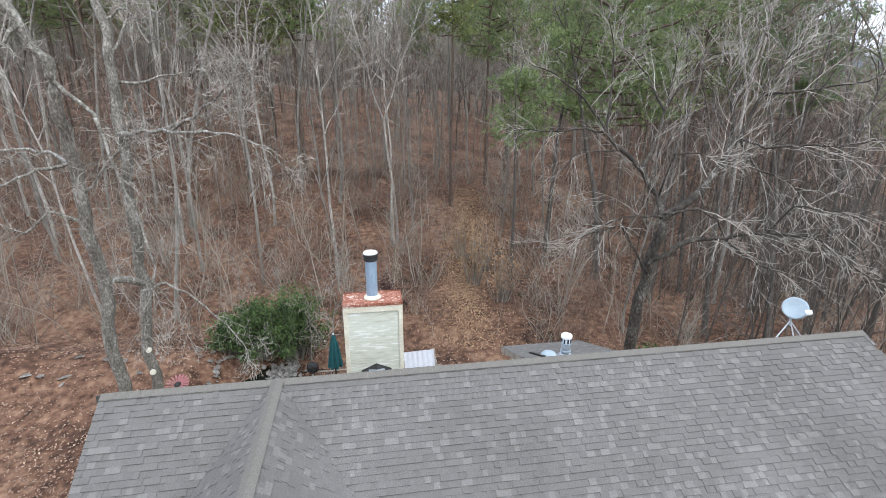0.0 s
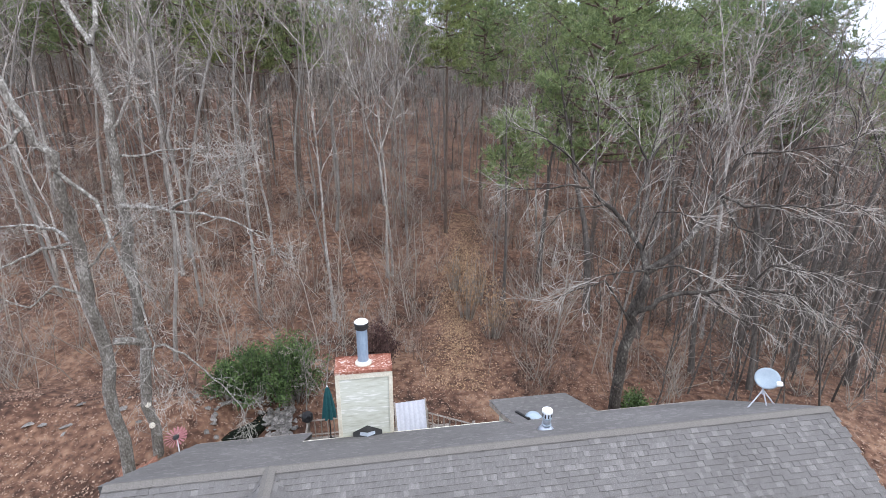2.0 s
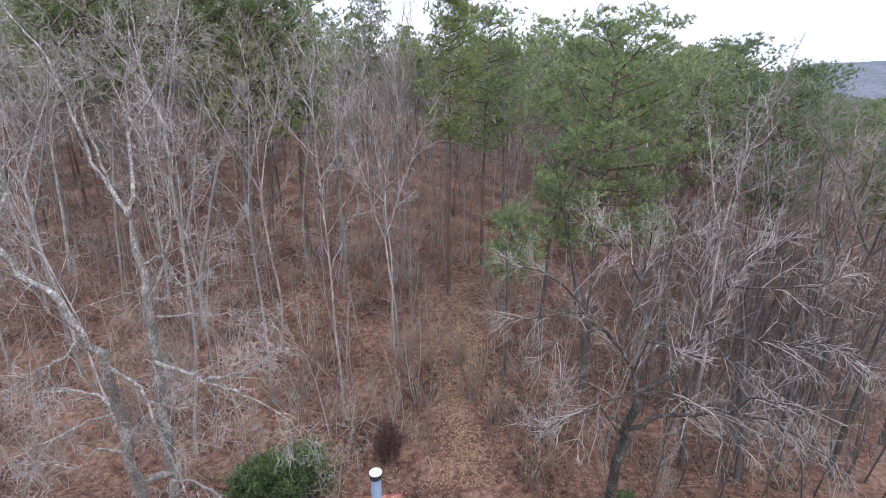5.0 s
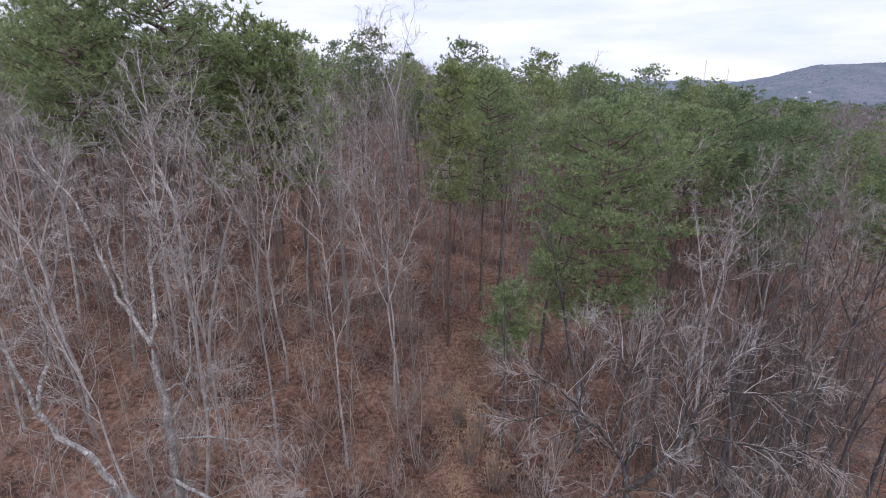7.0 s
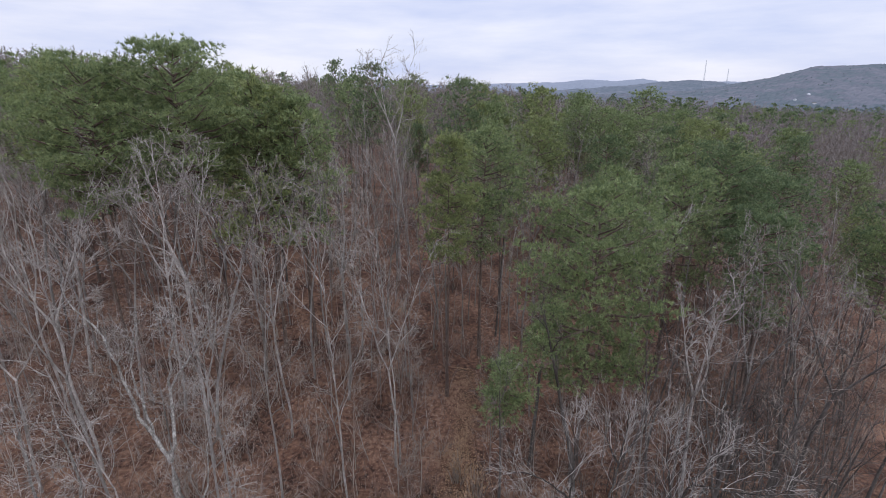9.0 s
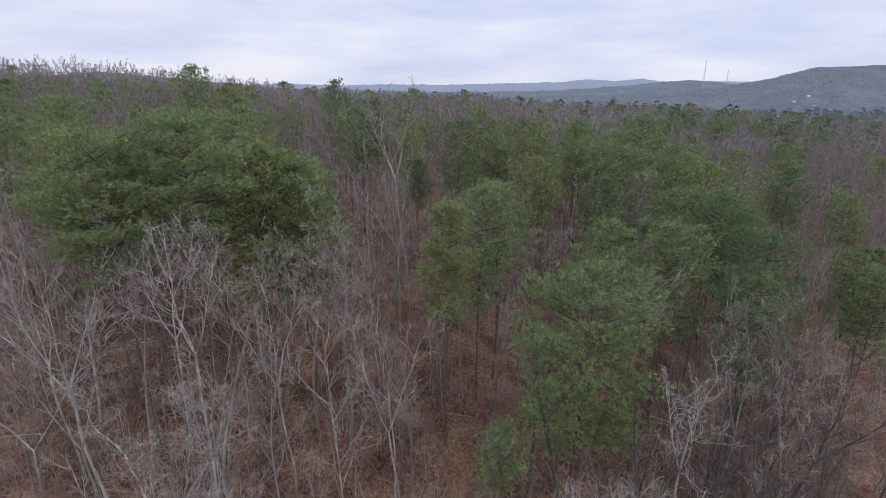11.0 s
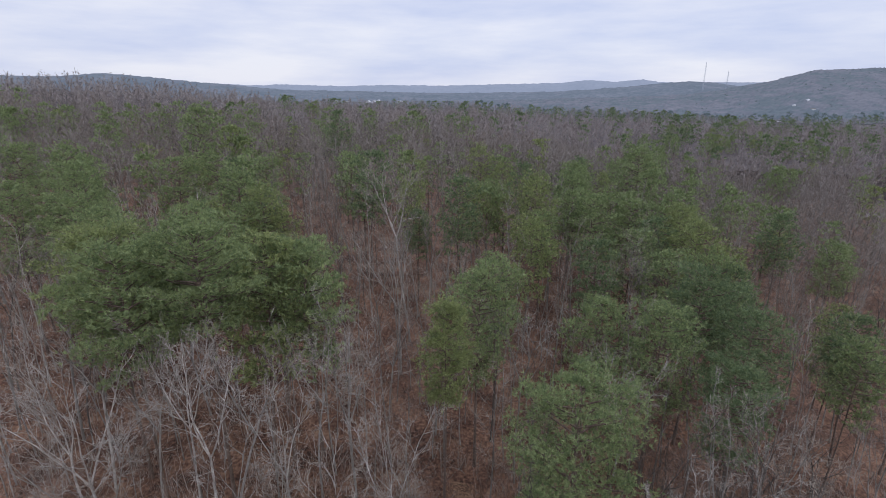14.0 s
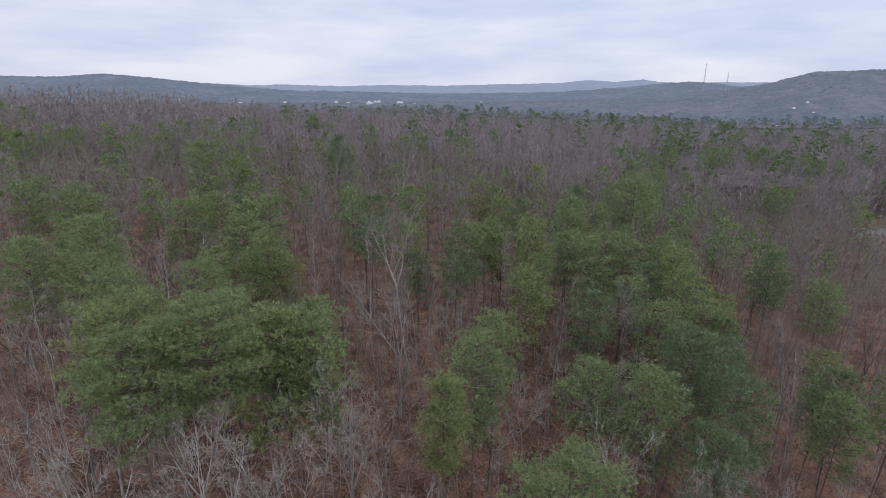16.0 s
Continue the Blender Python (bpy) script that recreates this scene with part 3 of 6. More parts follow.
g = Geo()
for k in range(10):
    a = random.random() * 6.28
    g.tube([Vector((0, 0, -0.02)), Vector((0.1 * math.cos(a), 0.1 * math.sin(a), 0.12)), Vector((0.16 * math.cos(a), 0.16 * math.sin(a), 0.26))], [0.05, 0.09, 0.04], 6)
g.lathe([(0.10, 0), (0.16, 0.08), (0.16, 0.2), (0.1, 0.27)], 12)
solid("cloth_bundle", g, M_BLACK, local(2.18, 5.93, 0.70), "crumpled black cover hung over the deck post", "cover")

umb = thing("patio_umbrella", local(2.83, 5.6, 0.115) @ Matrix.Diagonal((0.92, 0.92, 0.7, 1)), "closed green canvas patio umbrella on its stand", "umbrella")
g = Geo()
g.tube([Vector((0, 0, 0)), Vector((0, 0, 2.55))], [0.022, 0.022], 8, False)
part("pole", g, M_BLACK, umb)
g = Geo()
g.lathe([(0.25, 0.0), (0.25, 0.05), (0.06, 0.08), (0.04, 0.22)], 16)
part("base", g, M_BLACK, umb)
g = Geo()
prof = [(0.02, 2.68), (0.06, 2.6), (0.12, 2.3), (0.17, 1.9), (0.21, 1.55), (0.235, 1.3)]
for r, z in prof:
    for k in range(24):
        t = 6.28318 * k / 24
        q = r * (1.0 if k % 3 else 0.72)
        g.v.append((q * math.cos(t), q * math.sin(t), z + (0.05 if k % 3 == 0 and z < 1.4 else 0)))
for i in range(len(prof) - 1):
    for k in range(24):
        k2 = (k + 1) % 24
        g.f.append(((i + 1) * 24 + k, (i + 1) * 24 + k2, i * 24 + k2, i * 24 + k))
part("canopy", g, M_GREEN, umb, "furled dark green canopy")
g = Geo()
g.lathe([(0.012, 2.66), (0.025, 2.70), (0.005, 2.76)], 8)
part("finial", g, M_WHITE, umb)

table = thing("patio_table", local(2.95, 4.35, 0.115) @ Matrix.Scale(0.72, 4), "round dark metal patio table on the deck", "table")
g = Geo()
g.lathe([(0.42, 0.70), (0.44, 0.715), (0.42, 0.73)], 24)
part("tabletop", g, M_BLACK, table)
for k in range(4):
    t = 0.785 + k * 1.5708
    g = Geo()
    g.tube([Vector((0.36 * math.cos(t), 0.36 * math.sin(t), 0)), Vector((0.2 * math.cos(t), 0.2 * math.sin(t), 0.35)), Vector((0.34 * math.cos(t), 0.34 * math.sin(t), 0.70))], [0.015] * 3, 6, False)
    part("leg", g, M_BLACK, table)
g = Geo()
g.lathe([(0.07, 0), (0.10, 0.06), (0.09, 0.10), (0.04, 0.12)], 12)
solid("garden_pot", g, M_NEEDLEL, local(2.85, 4.45, 0.64), "small yellow-green potted plant on the patio table", "pot plant")

# pale ribbed panel leaning beside the chase
panel = thing("ribbed_panel", local(5.15, 4.97, 0.5) @ pose(0, 0, 0, 62, 0, 4), "pale grey ribbed sheet leaning on the deck rail", "panel")
g = Geo()
n = 18
for z in (0, 0.02):
    for y in (0.0, 1.0):
        for k in range(n + 1):
            g.v.append((-0.42 + 0.84 * k / n, y, z + 0.026 * math.cos(k * 2.1)))
m1 = n + 1
for k in range(n):
    g.f.append((k, m1 + k, m1 + k + 1, k + 1))
    g.f.append((2 * m1 + k, 2 * m1 + k + 1, 3 * m1 + k + 1, 3 * m1 + k))
part("sheet", g, M_PANEL, panel, smooth=True)
for x in (-0.46, 0.42):
    g = Geo()
    g.box(x, -0.44, -0.05, x + 0.04, 1.02, 0.05)
    part("frame_bar", g, M_WOOD, panel)

# stone-lined pond, stones and garden ornament
g = Geo()
ring = [(0.66 * math.cos(t) * (1 + 0.15 * math.sin(3 * t)), 0.92 * math.sin(t) * (1 + 0.12 * math.cos(2 * t))) for t in [k * 0.3142 for k in range(20)]]
g.prism(ring, -0.25, 0.02)
solid("pond", g, M_POND, pose(-5.95, 13.25, ground(-5.95, 13.25) + 0.02, 2.5, 0, -12), "small dark garden pond edged with stones", "pond")


def stone(rng, size):
    g = Geo()
    bm = bmesh.new()
    bmesh.ops.create_icosphere(bm, subdivisions=1, radius=size)
    for v in bm.verts:
        v.co *= 0.55 + 0.75 * rng.random()
        v.co.z *= 0.6
    bm.verts.ensure_lookup_table()
    g.v = [tuple(v.co) for v in bm.verts]
    g.f = [tuple(v.index for v in f.verts) for f in bm.faces]
    bm.free()
    return g


rng = random.Random(5)
stones = [stone(rng, 0.06 + 0.018 * k) for k in range(5)]
stone_data = [s.mesh("stone", M_ROCK) for s in stones]
spots = []
for k in range(150):
    spots.append((-4.85 + 0.34 * rng.gauss(0, 0.6), 13.2 + 0.75 * rng.gauss(0, 0.6), 0.03 + 0.10 * rng.random()))
for k in range(60):
    t = rng.random() * 6.28
    spots.append((-5.95 + 0.78 * math.cos(t), 13.25 + 1.0 * math.sin(t), 0.04))
for k in range(26):
    spots.append((-7.0 + rng.gauss(0, 1.0), 13.9 + rng.gauss(0, 0.6), 0.02))
for x, y, up in spots:
    ob = new("stone", stone_data[rng.randrange(5)])
    sc = 0.55 + 0.7 * rng.random()
    ob.matrix_world = PLAN @ pose(x, y, ground(x, y) + up, rng.random() * 40, rng.random() * 40, rng.random() * 360) @ Matrix.Diagonal((sc, sc, sc, 1))
    tagged(ob, "rough grey field stone lying on leaf litter", "stone", "garden stones")

M_CLAY = material("red_clay_stone", [(0.12, 0.055, 0.035), (0.24, 0.115, 0.075), (0.36, 0.2, 0.14)], 3, 0.9, 0.6, 15, vary=0.25)
clay_data = [s.mesh("stone", M_CLAY) for s in stones]
for k in range(16):
    x, y = -7.75 + rng.gauss(0, 0.22), 10.95 + rng.gauss(0, 0.3)
    ob = new("stone", clay_data[rng.randrange(5)])
    sc = 1.0 + 0.9 * rng.random()
    ob.matrix_world = PLAN @ pose(x, y, ground(x, y) + 0.04, rng.random() * 30, rng.random() * 30, rng.random() * 360) @ Matrix.Diagonal((sc * 1.3, sc, sc, 1))
    tagged(ob, "red-brown clay stone between two tree trunks", "stone", "garden stones")
for k in range(9):
    x, y = -10.4 + rng.gauss(0, 1.2), 12.9 + rng.gauss(0, 0.6)
    ob = new("stone", stone_data[rng.randrange(5)])
    sc = 0.8 + 0.8 * rng.random()
    ob.matrix_world = PLAN @ pose(x, y, ground(x, y), rng.random() * 15, rng.random() * 15, rng.random() * 360) @ Matrix.Diagonal((sc * 1.5, sc, sc * 0.6, 1))
    tagged(ob, "flat grey stone sunk in leaf litter", "stone", "garden stones")

pin = thing("garden_pinwheel", pose(-6.93, 11.35, ground(-6.93, 11.35)), "pink wheel-shaped iron garden ornament on a white post", "garden ornament")
g = Geo()
g.tube([Vector((0, 0, -0.05)), Vector((0, 0, 0.98))], [0.016, 0.016], 8, False)
part("post", g, M_WHITE, pin)
tilt = Matrix.Translation((0, -0.03, 1.0)) @ pose(0, 0, 0, 25, 0, 0) @ Matrix.Scale(0.85, 4)
for k in range(18):
    t = k * 6.28318 / 18
    g = Geo()
    c = lambda r, da, z: tilt @ Vector((r * math.cos(t + da), r * math.sin(t + da), z))
    g.v = [tuple(c(0.10, -0.14, 0)), tuple(c(0.33, -0.12, 0.02)), tuple(c(0.36, 0.03, 0.05)), tuple(c(0.12, 0.14, 0.03)),
           tuple(c(0.10, -0.14, -0.01)), tuple(c(0.33, -0.12, 0.01)), tuple(c(0.36, 0.03, 0.04)), tuple(c(0.12, 0.14, 0.02))]
    g.f = [(0, 1, 2, 3), (7, 6, 5, 4), (0, 4, 5, 1), (1, 5, 6, 2), (2, 6, 7, 3), (3, 7, 4, 0)]
    part("blade", g, M_PINK, pin)
g = Geo()
g.v = []
g.lathe([(0.09, -0.02), (0.10, 0.01), (0.06, 0.05), (0.01, 0.06)], 12)
g.v = [tuple(tilt @ Vector(v)) for v in g.v]
part("hub", g, M_BLACK, pin)


# ---- trees ----
UP = Vector((0, 0, 1))


def bent(rng, p, d, length, n, wild, lift):
    """A crooked line of n steps from p along d, lifted towards the sky."""
    pts, d = [p.copy()], d.normalized()
    for _ in range(n):
        d = (d + Vector((rng.gauss(0, wild), rng.gauss(0, wild), rng.gauss(0, wild) + lift))).normalized()
        pts.append(pts[-1] + d * (length / n))
    return pts


def side_way(rng, d, spread):
    """A direction leaving d by about that many radians."""
    a = d.cross(Vector((rng.gauss(0, 1), rng.gauss(0, 1), rng.gauss(0, 1))))
    if a.length < 1e-4:
        a = Vector((1, 0, 0))
    a.normalize()
    return (d * math.cos(spread) + a * math.sin(spread)).normalized()


def along(pts, t):
    k = t * (len(pts) - 1)
    i = min(int(k), len(pts) - 2)
    return pts[i].lerp(pts[i + 1], k - i), (pts[i + 1] - pts[i]).normalized()


def branch(wood, twigs, rng, p, d, length, r, level, kids, wild, lift, ratio=0.38, thin=0.0045, limb=0.02):
    """A crooked branch with its side branches; kids: how many on each level below it."""
    deep = len(kids) - level
    n = (3 if thin < 0.0047 else 2 if thin < 0.0055 else 1) if deep <= 0 else (5, 4, 3)[min(level, 2)]
    pts = bent(rng, p, d, length, n, wild * (1 + 0.2 * level), lift)
    rad = [max(thin, r * (1 - 0.85 * k / n)) for k in range(n + 1)]
    (wood if level <= 1 else twigs).tube(pts, rad, (5, 3, 3, 3)[min(level, 3)])
    if deep <= 0:
        return
    m = kids[level]
    for k in range(m):
        t = 0.18 + 0.82 * (k + rng.random()) / m
        q, qd = along(pts, min(t, 0.99))
        short = (0.7 if deep == 1 else 1.0) * (1.3 - 0.7 * t)
        branch(wood, twigs, rng, q, side_way(rng, qd, 0.4 + 0.6 * rng.random()), length * (ratio + 0.25 * rng.random()) * short,
               max(limb * 0.5 if level == 0 else thin * 1.3, r * (1 - 0.8 * t) * 0.55), level + 1, kids, wild, lift, ratio, thin, limb)


def dress(wood, twigs, rng, pts, r, m, start, kids, reach, spread, wild, lift, ratio=0.38, thin=0.0045, limb=0.02):
    """Side limbs along a stem."""
    for k in range(m):
        t = start + (0.98 - start) * (k + rng.random()) / m
        q, qd = along(pts, min(0.99, t))
        az = 2.399 * k + rng.random()
        a = spread * (1.15 - 0.45 * t) * (0.75 + 0.5 * rng.random())
        side = Vector((math.cos(az), math.sin(az), 0))
        d = (qd * math.cos(a) + side * math.sin(a)).normalized()
        ln = reach * (0.55 + 0.6 * rng.random()) * (1.15 - 0.65 * (t - start) / (1 - start))
        branch(wood, twigs, rng, q, d, ln, max(limb, r * (1 - 0.75 * t) * 0.5), 0, kids, wild, lift, ratio, thin, limb)


def bare_tree(seed, height, r, clear=0.45, limbs=10, kids=(6, 5, 3), spread=0.75, reach=0.25, lean=(0, 0), fork=0, wild=0.12, lift=0.07, thin=0.005, limb=0.02):
    """Trunk and crown of a leafless tree; fork: how many leaders the trunk parts into."""
    rng = random.Random(seed)
    wood, twigs = Geo(), Geo()
    top = height * (clear if fork else 1.0)
    pts = bent(rng, Vector((0, 0, -0.3)), Vector((lean[0], lean[1], 1)), top + 0.3, 8, 0.05, 0.035)
    end = r * (0.75 if fork else 0.1)
    wood.tube(pts, [(r * 1.3 if k == 0 else r) + (end - r) * k / 8 for k in range(9)], 7, not fork)
    if not fork:
        dress(wood, twigs, rng, pts, r, limbs, clear, kids, height * reach, spread, wild, lift, 0.42, thin, limb)
    for k in range(fork):
        az = 6.283 * k / fork + rng.random() * 0.9
        a = 0.26 + 0.3 * rng.random()
        d = Vector((math.sin(a) * math.cos(az), math.sin(a) * math.sin(az), math.cos(a)))
        sp = bent(rng, pts[-1] - UP * 0.05, d, height * (1 - clear) * (0.85 + 0.25 * rng.random()), 6, 0.09, 0.05)
        wood.tube(sp, [end * 0.85 * (1 - 0.9 * q / 6) for q in range(7)], 5)
        dress(wood, twigs, rng, sp, end * 0.85, max(5, limbs // fork + 2), 0.15, kids, height * reach * 0.85, spread, wild, lift, 0.42, thin, limb)
    return wood, twigs


def limbed_tree(seed, base, stems, kids, reach, spread, wild, lift, bits=7, thin=0.0038, tips=3, droop=0.1):
    """A tree from its stems, each a list of (x, y, z) in the plan and two radii: the first is the trunk; the others carry twigs, which droop where the limb lies level."""
    rng = random.Random(seed)
    out, twigs, sprays = [], Geo(), Geo()
    o = Vector(base)
    for i, (line, r0, r1) in enumerate(stems):
        key = [Vector(p) - o for p in line]
        pts = []
        for k in range(len(key) - 1):
            for j in range(3):
                q = key[k].lerp(key[k + 1], j / 3)
                if j:
                    q += Vector((rng.gauss(0, 1), rng.gauss(0, 1), rng.gauss(0, 1))) * min(0.05, r0 * 0.6)
                pts.append(q)
        pts.append(key[-1])
        n = len(pts) - 1
        stem = Geo()
        stem.tube(pts, [r0 + (r1 - r0) * k / n for k in range(n + 1)], 6 if i else 8)
        out.append(stem)
        if i:
            up = lift if key[-1].z - key[0].z > 1.0 else lift - droop
            dress(sprays, twigs, rng, pts, min(r0, 0.032), max(3, int(bits * min(1.0, r0 / 0.05) * (key[-1] - key[0]).length / 3)), 0.22, kids, reach, spread, wild, up, 0.55, thin, 0.009)
            dress(sprays, twigs, rng, pts[-4:], min(r1 * 2, 0.03), tips, 0.2, kids, reach * 0.8, 0.6, wild, up, 0.55, thin, 0.008)
    return [twigs, sprays] + out


def tuft(g, rng, c, lead, needle, blades, half):
    """A brush of tapering needles that fans out from one shoot."""
    for k in range(blades):
        w = side_way(rng, lead, 0.1 + 1.15 * rng.random())
        q = c + w * (needle * 0.12)
        e = c + w * needle * (0.75 + 0.5 * rng.random())
        u = side_way(rng, w, 1.57) * half
        g.tri(q - u, q + u, e)


def pine_tree(seed, height, r, crown=7.0, radius=3.0, boughs=30, tufts=7, needle=0.25, blades=8, half=0.024, pace=0.75, puff=0.42):
    """Trunk and needle crown of a pine: whorled boughs carry flattened puffs of needle tufts, with gaps between."""
    rng = random.Random(seed)
    wood, green = Geo(), Geo()
    pts = bent(rng, Vector((0, 0, -0.3)), UP, height - 0.1, 6, 0.015, 0.01)
    wood.tube(pts, [(r * 1.25 if k == 0 else r) * (1 - 0.85 * k / 6) for k in range(7)], 6)
    low = height - crown

    def puff_at(c, way, size):
        for _ in range(tufts):
            o = Vector((rng.gauss(0, size), rng.gauss(0, size), rng.gauss(0, size * 0.42)))
            tuft(green, rng, c + o, (o * (0.7 / size) + UP * 0.9 + way * 0.4).normalized(), needle, blades, half)

    for k in range(boughs):
        s = (k + 0.2 + 0.6 * rng.random()) / boughs
        prof = (0.6 + 0.4 * min(1.0, s / 0.35)) * math.sqrt(max(0.0, 1 - max(0.0, (s - 0.35) / 0.68) ** 2.2))
        out = max(0.25, radius * prof * (0.55 + 0.5 * rng.random()))
        az = 2.399 * k + rng.gauss(0, 0.35)
        way = Vector((math.cos(az), math.sin(az), 0))
        z = low + crown * s * 0.95 - 0.22 * out
        q, qd = along(pts, min(0.985, max(0.05, (z + 0.3) / height)))
        tip = q + way * out + UP * (out * (0.1 + 0.5 * s) + rng.gauss(0, 0.15))
        mid = q.lerp(tip, 0.55) - UP * (0.06 * out)
        wood.tube([q, mid, tip], [0.03 + 0.012 * out, 0.025 + 0.006 * out, 0.012], 4)
        n = max(2, round(out / pace) + 1)
        for j in range(n):
            f = 1 - 0.68 * j / n
            c, cd = along([q, mid, tip], min(0.99, f))
            side = Vector((-way.y, way.x, 0)) * ((1, -1)[j % 2] * out * (0.1 + 0.2 * rng.random()) if j else 0)
            e = c + side + UP * (0.12 + 0.2 * rng.random())
            if j:
                wood.tube([c, e], [0.018, 0.008], 3)
            puff_at(e, way, puff * (0.75 + 0.5 * rng.random()))
    for _ in range(3):
        puff_at(pts[-1] + Vector((rng.gauss(0, puff * 0.6), rng.gauss(0, puff * 0.6), -puff * 0.6 * rng.random())), UP, puff * 0.8)
    return wood, green


def stems_of(geos, twig, spray, trunk, bough):
    """Materials and names for the parts of a limbed tree."""
    n = len(geos) - 3
    return dict(geos=geos, mats=(twig, spray, trunk) + (bough,) * n, names=("crown", "spray", "trunk") + ("bough",) * n)


def plant(kind, geos, mats, x, y, label, category, turn=0.0, size=1.0, group="", names=("trunk", "crown")):
    t = thing(kind, pose(x, y, ground(x, y), 0, 0, turn) @ Matrix.Diagonal((size, size, size, 1)), label, category, group)
    for nm, g, mt in zip(names, geos, mats):
        if g.f:
            ob = part(nm, g, mt, t, smooth=(nm in ("trunk", "bough", "spray")))
            if nm == "spray":
                ob["kind"] = "stuff"
    return t


TAKEN = []


def hero(kind, geos, mats, x, y, label, category="tree", turn=0.0, keep=1.6, **more):
    TAKEN.append((x, y, keep))
    return plant(kind, geos, mats, x, y, label, category, turn, **more)


def tall(x, y, top):
    return top - ground(x, y)


def foot(x, y):
    return (x, y, ground(x, y))


# the tall pair beside the house
TRUNK = [
    ([(-7.56, 10.4, -0.6), (-7.6, 10.3, 1.0), (-7.58, 10.2, 3.2), (-7.33, 10.0, 5.0), (-7.23, 9.8, 6.4), (-7.0, 9.5, 7.6), (-6.86, 9.2, 8.5)], 0.15, 0.105),
    ([(-6.86, 9.2, 8.5), (-6.92, 8.9, 9.2), (-7.12, 8.8, 10.05), (-7.87, 8.9, 10.55), (-8.28, 9.0, 11.2), (-8.45, 9.0, 12.1), (-8.7, 9.0, 13.1), (-8.8, 9.0, 14.6)], 0.085, 0.014),
    ([(-8.2, 9.0, 11.1), (-7.91, 9.2, 12.1), (-7.93, 9.3, 13.1), (-8.1, 9.3, 14.8)], 0.05, 0.012),
    ([(-6.93, 8.85, 9.3), (-7.17, 8.6, 8.95), (-7.6, 8.5, 8.8)], 0.04, 0.01)]
LOW = [
    ([(-7.16, 9.8, 6.9), (-7.95, 10.2, 7.1), (-8.63, 10.3, 7.15), (-9.7, 10.3, 7.05)], 0.05, 0.01),
    ([(-7.2, 9.7, 6.95), (-7.8, 9.6, 6.85), (-8.3, 9.4, 6.6), (-9.0, 9.2, 6.45)], 0.04, 0.01),
    ([(-7.35, 9.9, 5.7), (-7.84, 9.7, 6.0), (-8.27, 9.5, 5.6), (-8.85, 9.3, 5.9)], 0.035, 0.008),
    ([(-7.2, 9.8, 6.3), (-6.45, 9.7, 7.0), (-5.83, 9.7, 7.4)], 0.035, 0.008),
    ([(-6.86, 9.2, 8.5), (-6.3, 9.3, 7.9), (-6.1, 9.2, 7.15), (-5.7, 9.0, 6.25), (-5.45, 8.9, 5.1), (-5.65, 8.9, 4.2)], 0.04, 0.008)]
g1 = limbed_tree(11, foot(-7.5, 10.4), TRUNK + LOW, (5, 3, 2), 1.5, 0.95, 0.22, 0.01, 6, 0.0037)
hero("bare_tree", x=-7.5, y=10.4, label="tall pale-barked leafless tree rising beside the house corner", keep=1.2, **stems_of(g1, M_TWIGP, M_LICHEN, M_TRUNK, M_LICHEN))
TRUNK = [
    ([(-7.75, 11.6, -0.7), (-7.66, 11.6, 0.4), (-7.55, 11.5, 2.6), (-7.4, 11.4, 4.2), (-7.25, 11.3, 6.25), (-7.17, 11.3, 7.7), (-7.21, 11.5, 8.7), (-7.35, 11.8, 9.7), (-7.72, 12.2, 10.85)], 0.14, 0.095),
    ([(-7.72, 12.2, 10.85), (-8.14, 12.4, 11.5), (-8.6, 12.5, 12.15), (-8.85, 12.65, 13.0), (-9.1, 12.7, 13.95), (-9.5, 12.8, 14.9), (-10.1, 12.8, 15.75), (-10.5, 12.8, 16.8)], 0.062, 0.01),
    ([(-7.72, 12.2, 10.85), (-7.72, 12.6, 11.6), (-7.8, 12.9, 12.7), (-7.7, 13.0, 13.9), (-7.4, 13.0, 15.0), (-7.2, 13.0, 16.6)], 0.062, 0.01),
    ([(-7.8, 12.95, 12.8), (-7.3, 13.2, 13.6), (-6.78, 13.3, 14.35), (-6.37, 13.4, 15.6)], 0.045, 0.01),
    ([(-8.2, 12.4, 11.5), (-8.64, 12.9, 12.4), (-8.94, 13.1, 13.45), (-8.6, 13.2, 14.9)], 0.045, 0.01)]
LOW = [
    ([(-7.18, 11.25, 7.35), (-6.33, 10.7, 7.5), (-5.4, 10.1, 7.5), (-4.72, 9.8, 7.8), (-3.96, 9.4, 8.3), (-3.4, 9.2, 8.65)], 0.055, 0.008),
    ([(-5.4, 10.1, 7.5), (-4.5, 9.7, 7.55), (-3.66, 9.2, 7.5), (-3.0, 9.0, 7.2)], 0.035, 0.008),
    ([(-7.2, 11.5, 8.45), (-6.7, 11.6, 8.45), (-6.0, 11.4, 8.6), (-5.3, 11.2, 8.65), (-4.8, 11.1, 8.75)], 0.035, 0.008),
    ([(-7.3, 11.8, 9.75), (-6.83, 11.8, 9.95), (-6.35, 11.6, 9.25), (-5.9, 11.5, 9.4)], 0.035, 0.008),
    ([(-7.4, 11.35, 3.6), (-6.5, 10.9, 4.0), (-5.7, 10.6, 3.7), (-5.0, 10.4, 3.2), (-4.5, 10.3, 2.5)], 0.035, 0.007),
    ([(-7.21, 11.5, 8.8), (-6.87, 11.6, 9.5), (-6.48, 11.7, 10.5), (-6.4, 11.8, 11.7), (-6.05, 11.9, 13.0)], 0.04, 0.008)]
g2 = limbed_tree(12, foot(-7.75, 11.6), TRUNK + LOW, (5, 3, 2), 1.5, 0.9, 0.22, 0.02, 6, 0.0037)
tree2 = hero("bare_tree", x=-7.75, y=11.6, label="tall leafless tree with forked crown and a sawn limb stub", keep=1.2, **stems_of(g2, M_TWIGP, M_LICHEN, M_TRUNK, M_LICHEN))
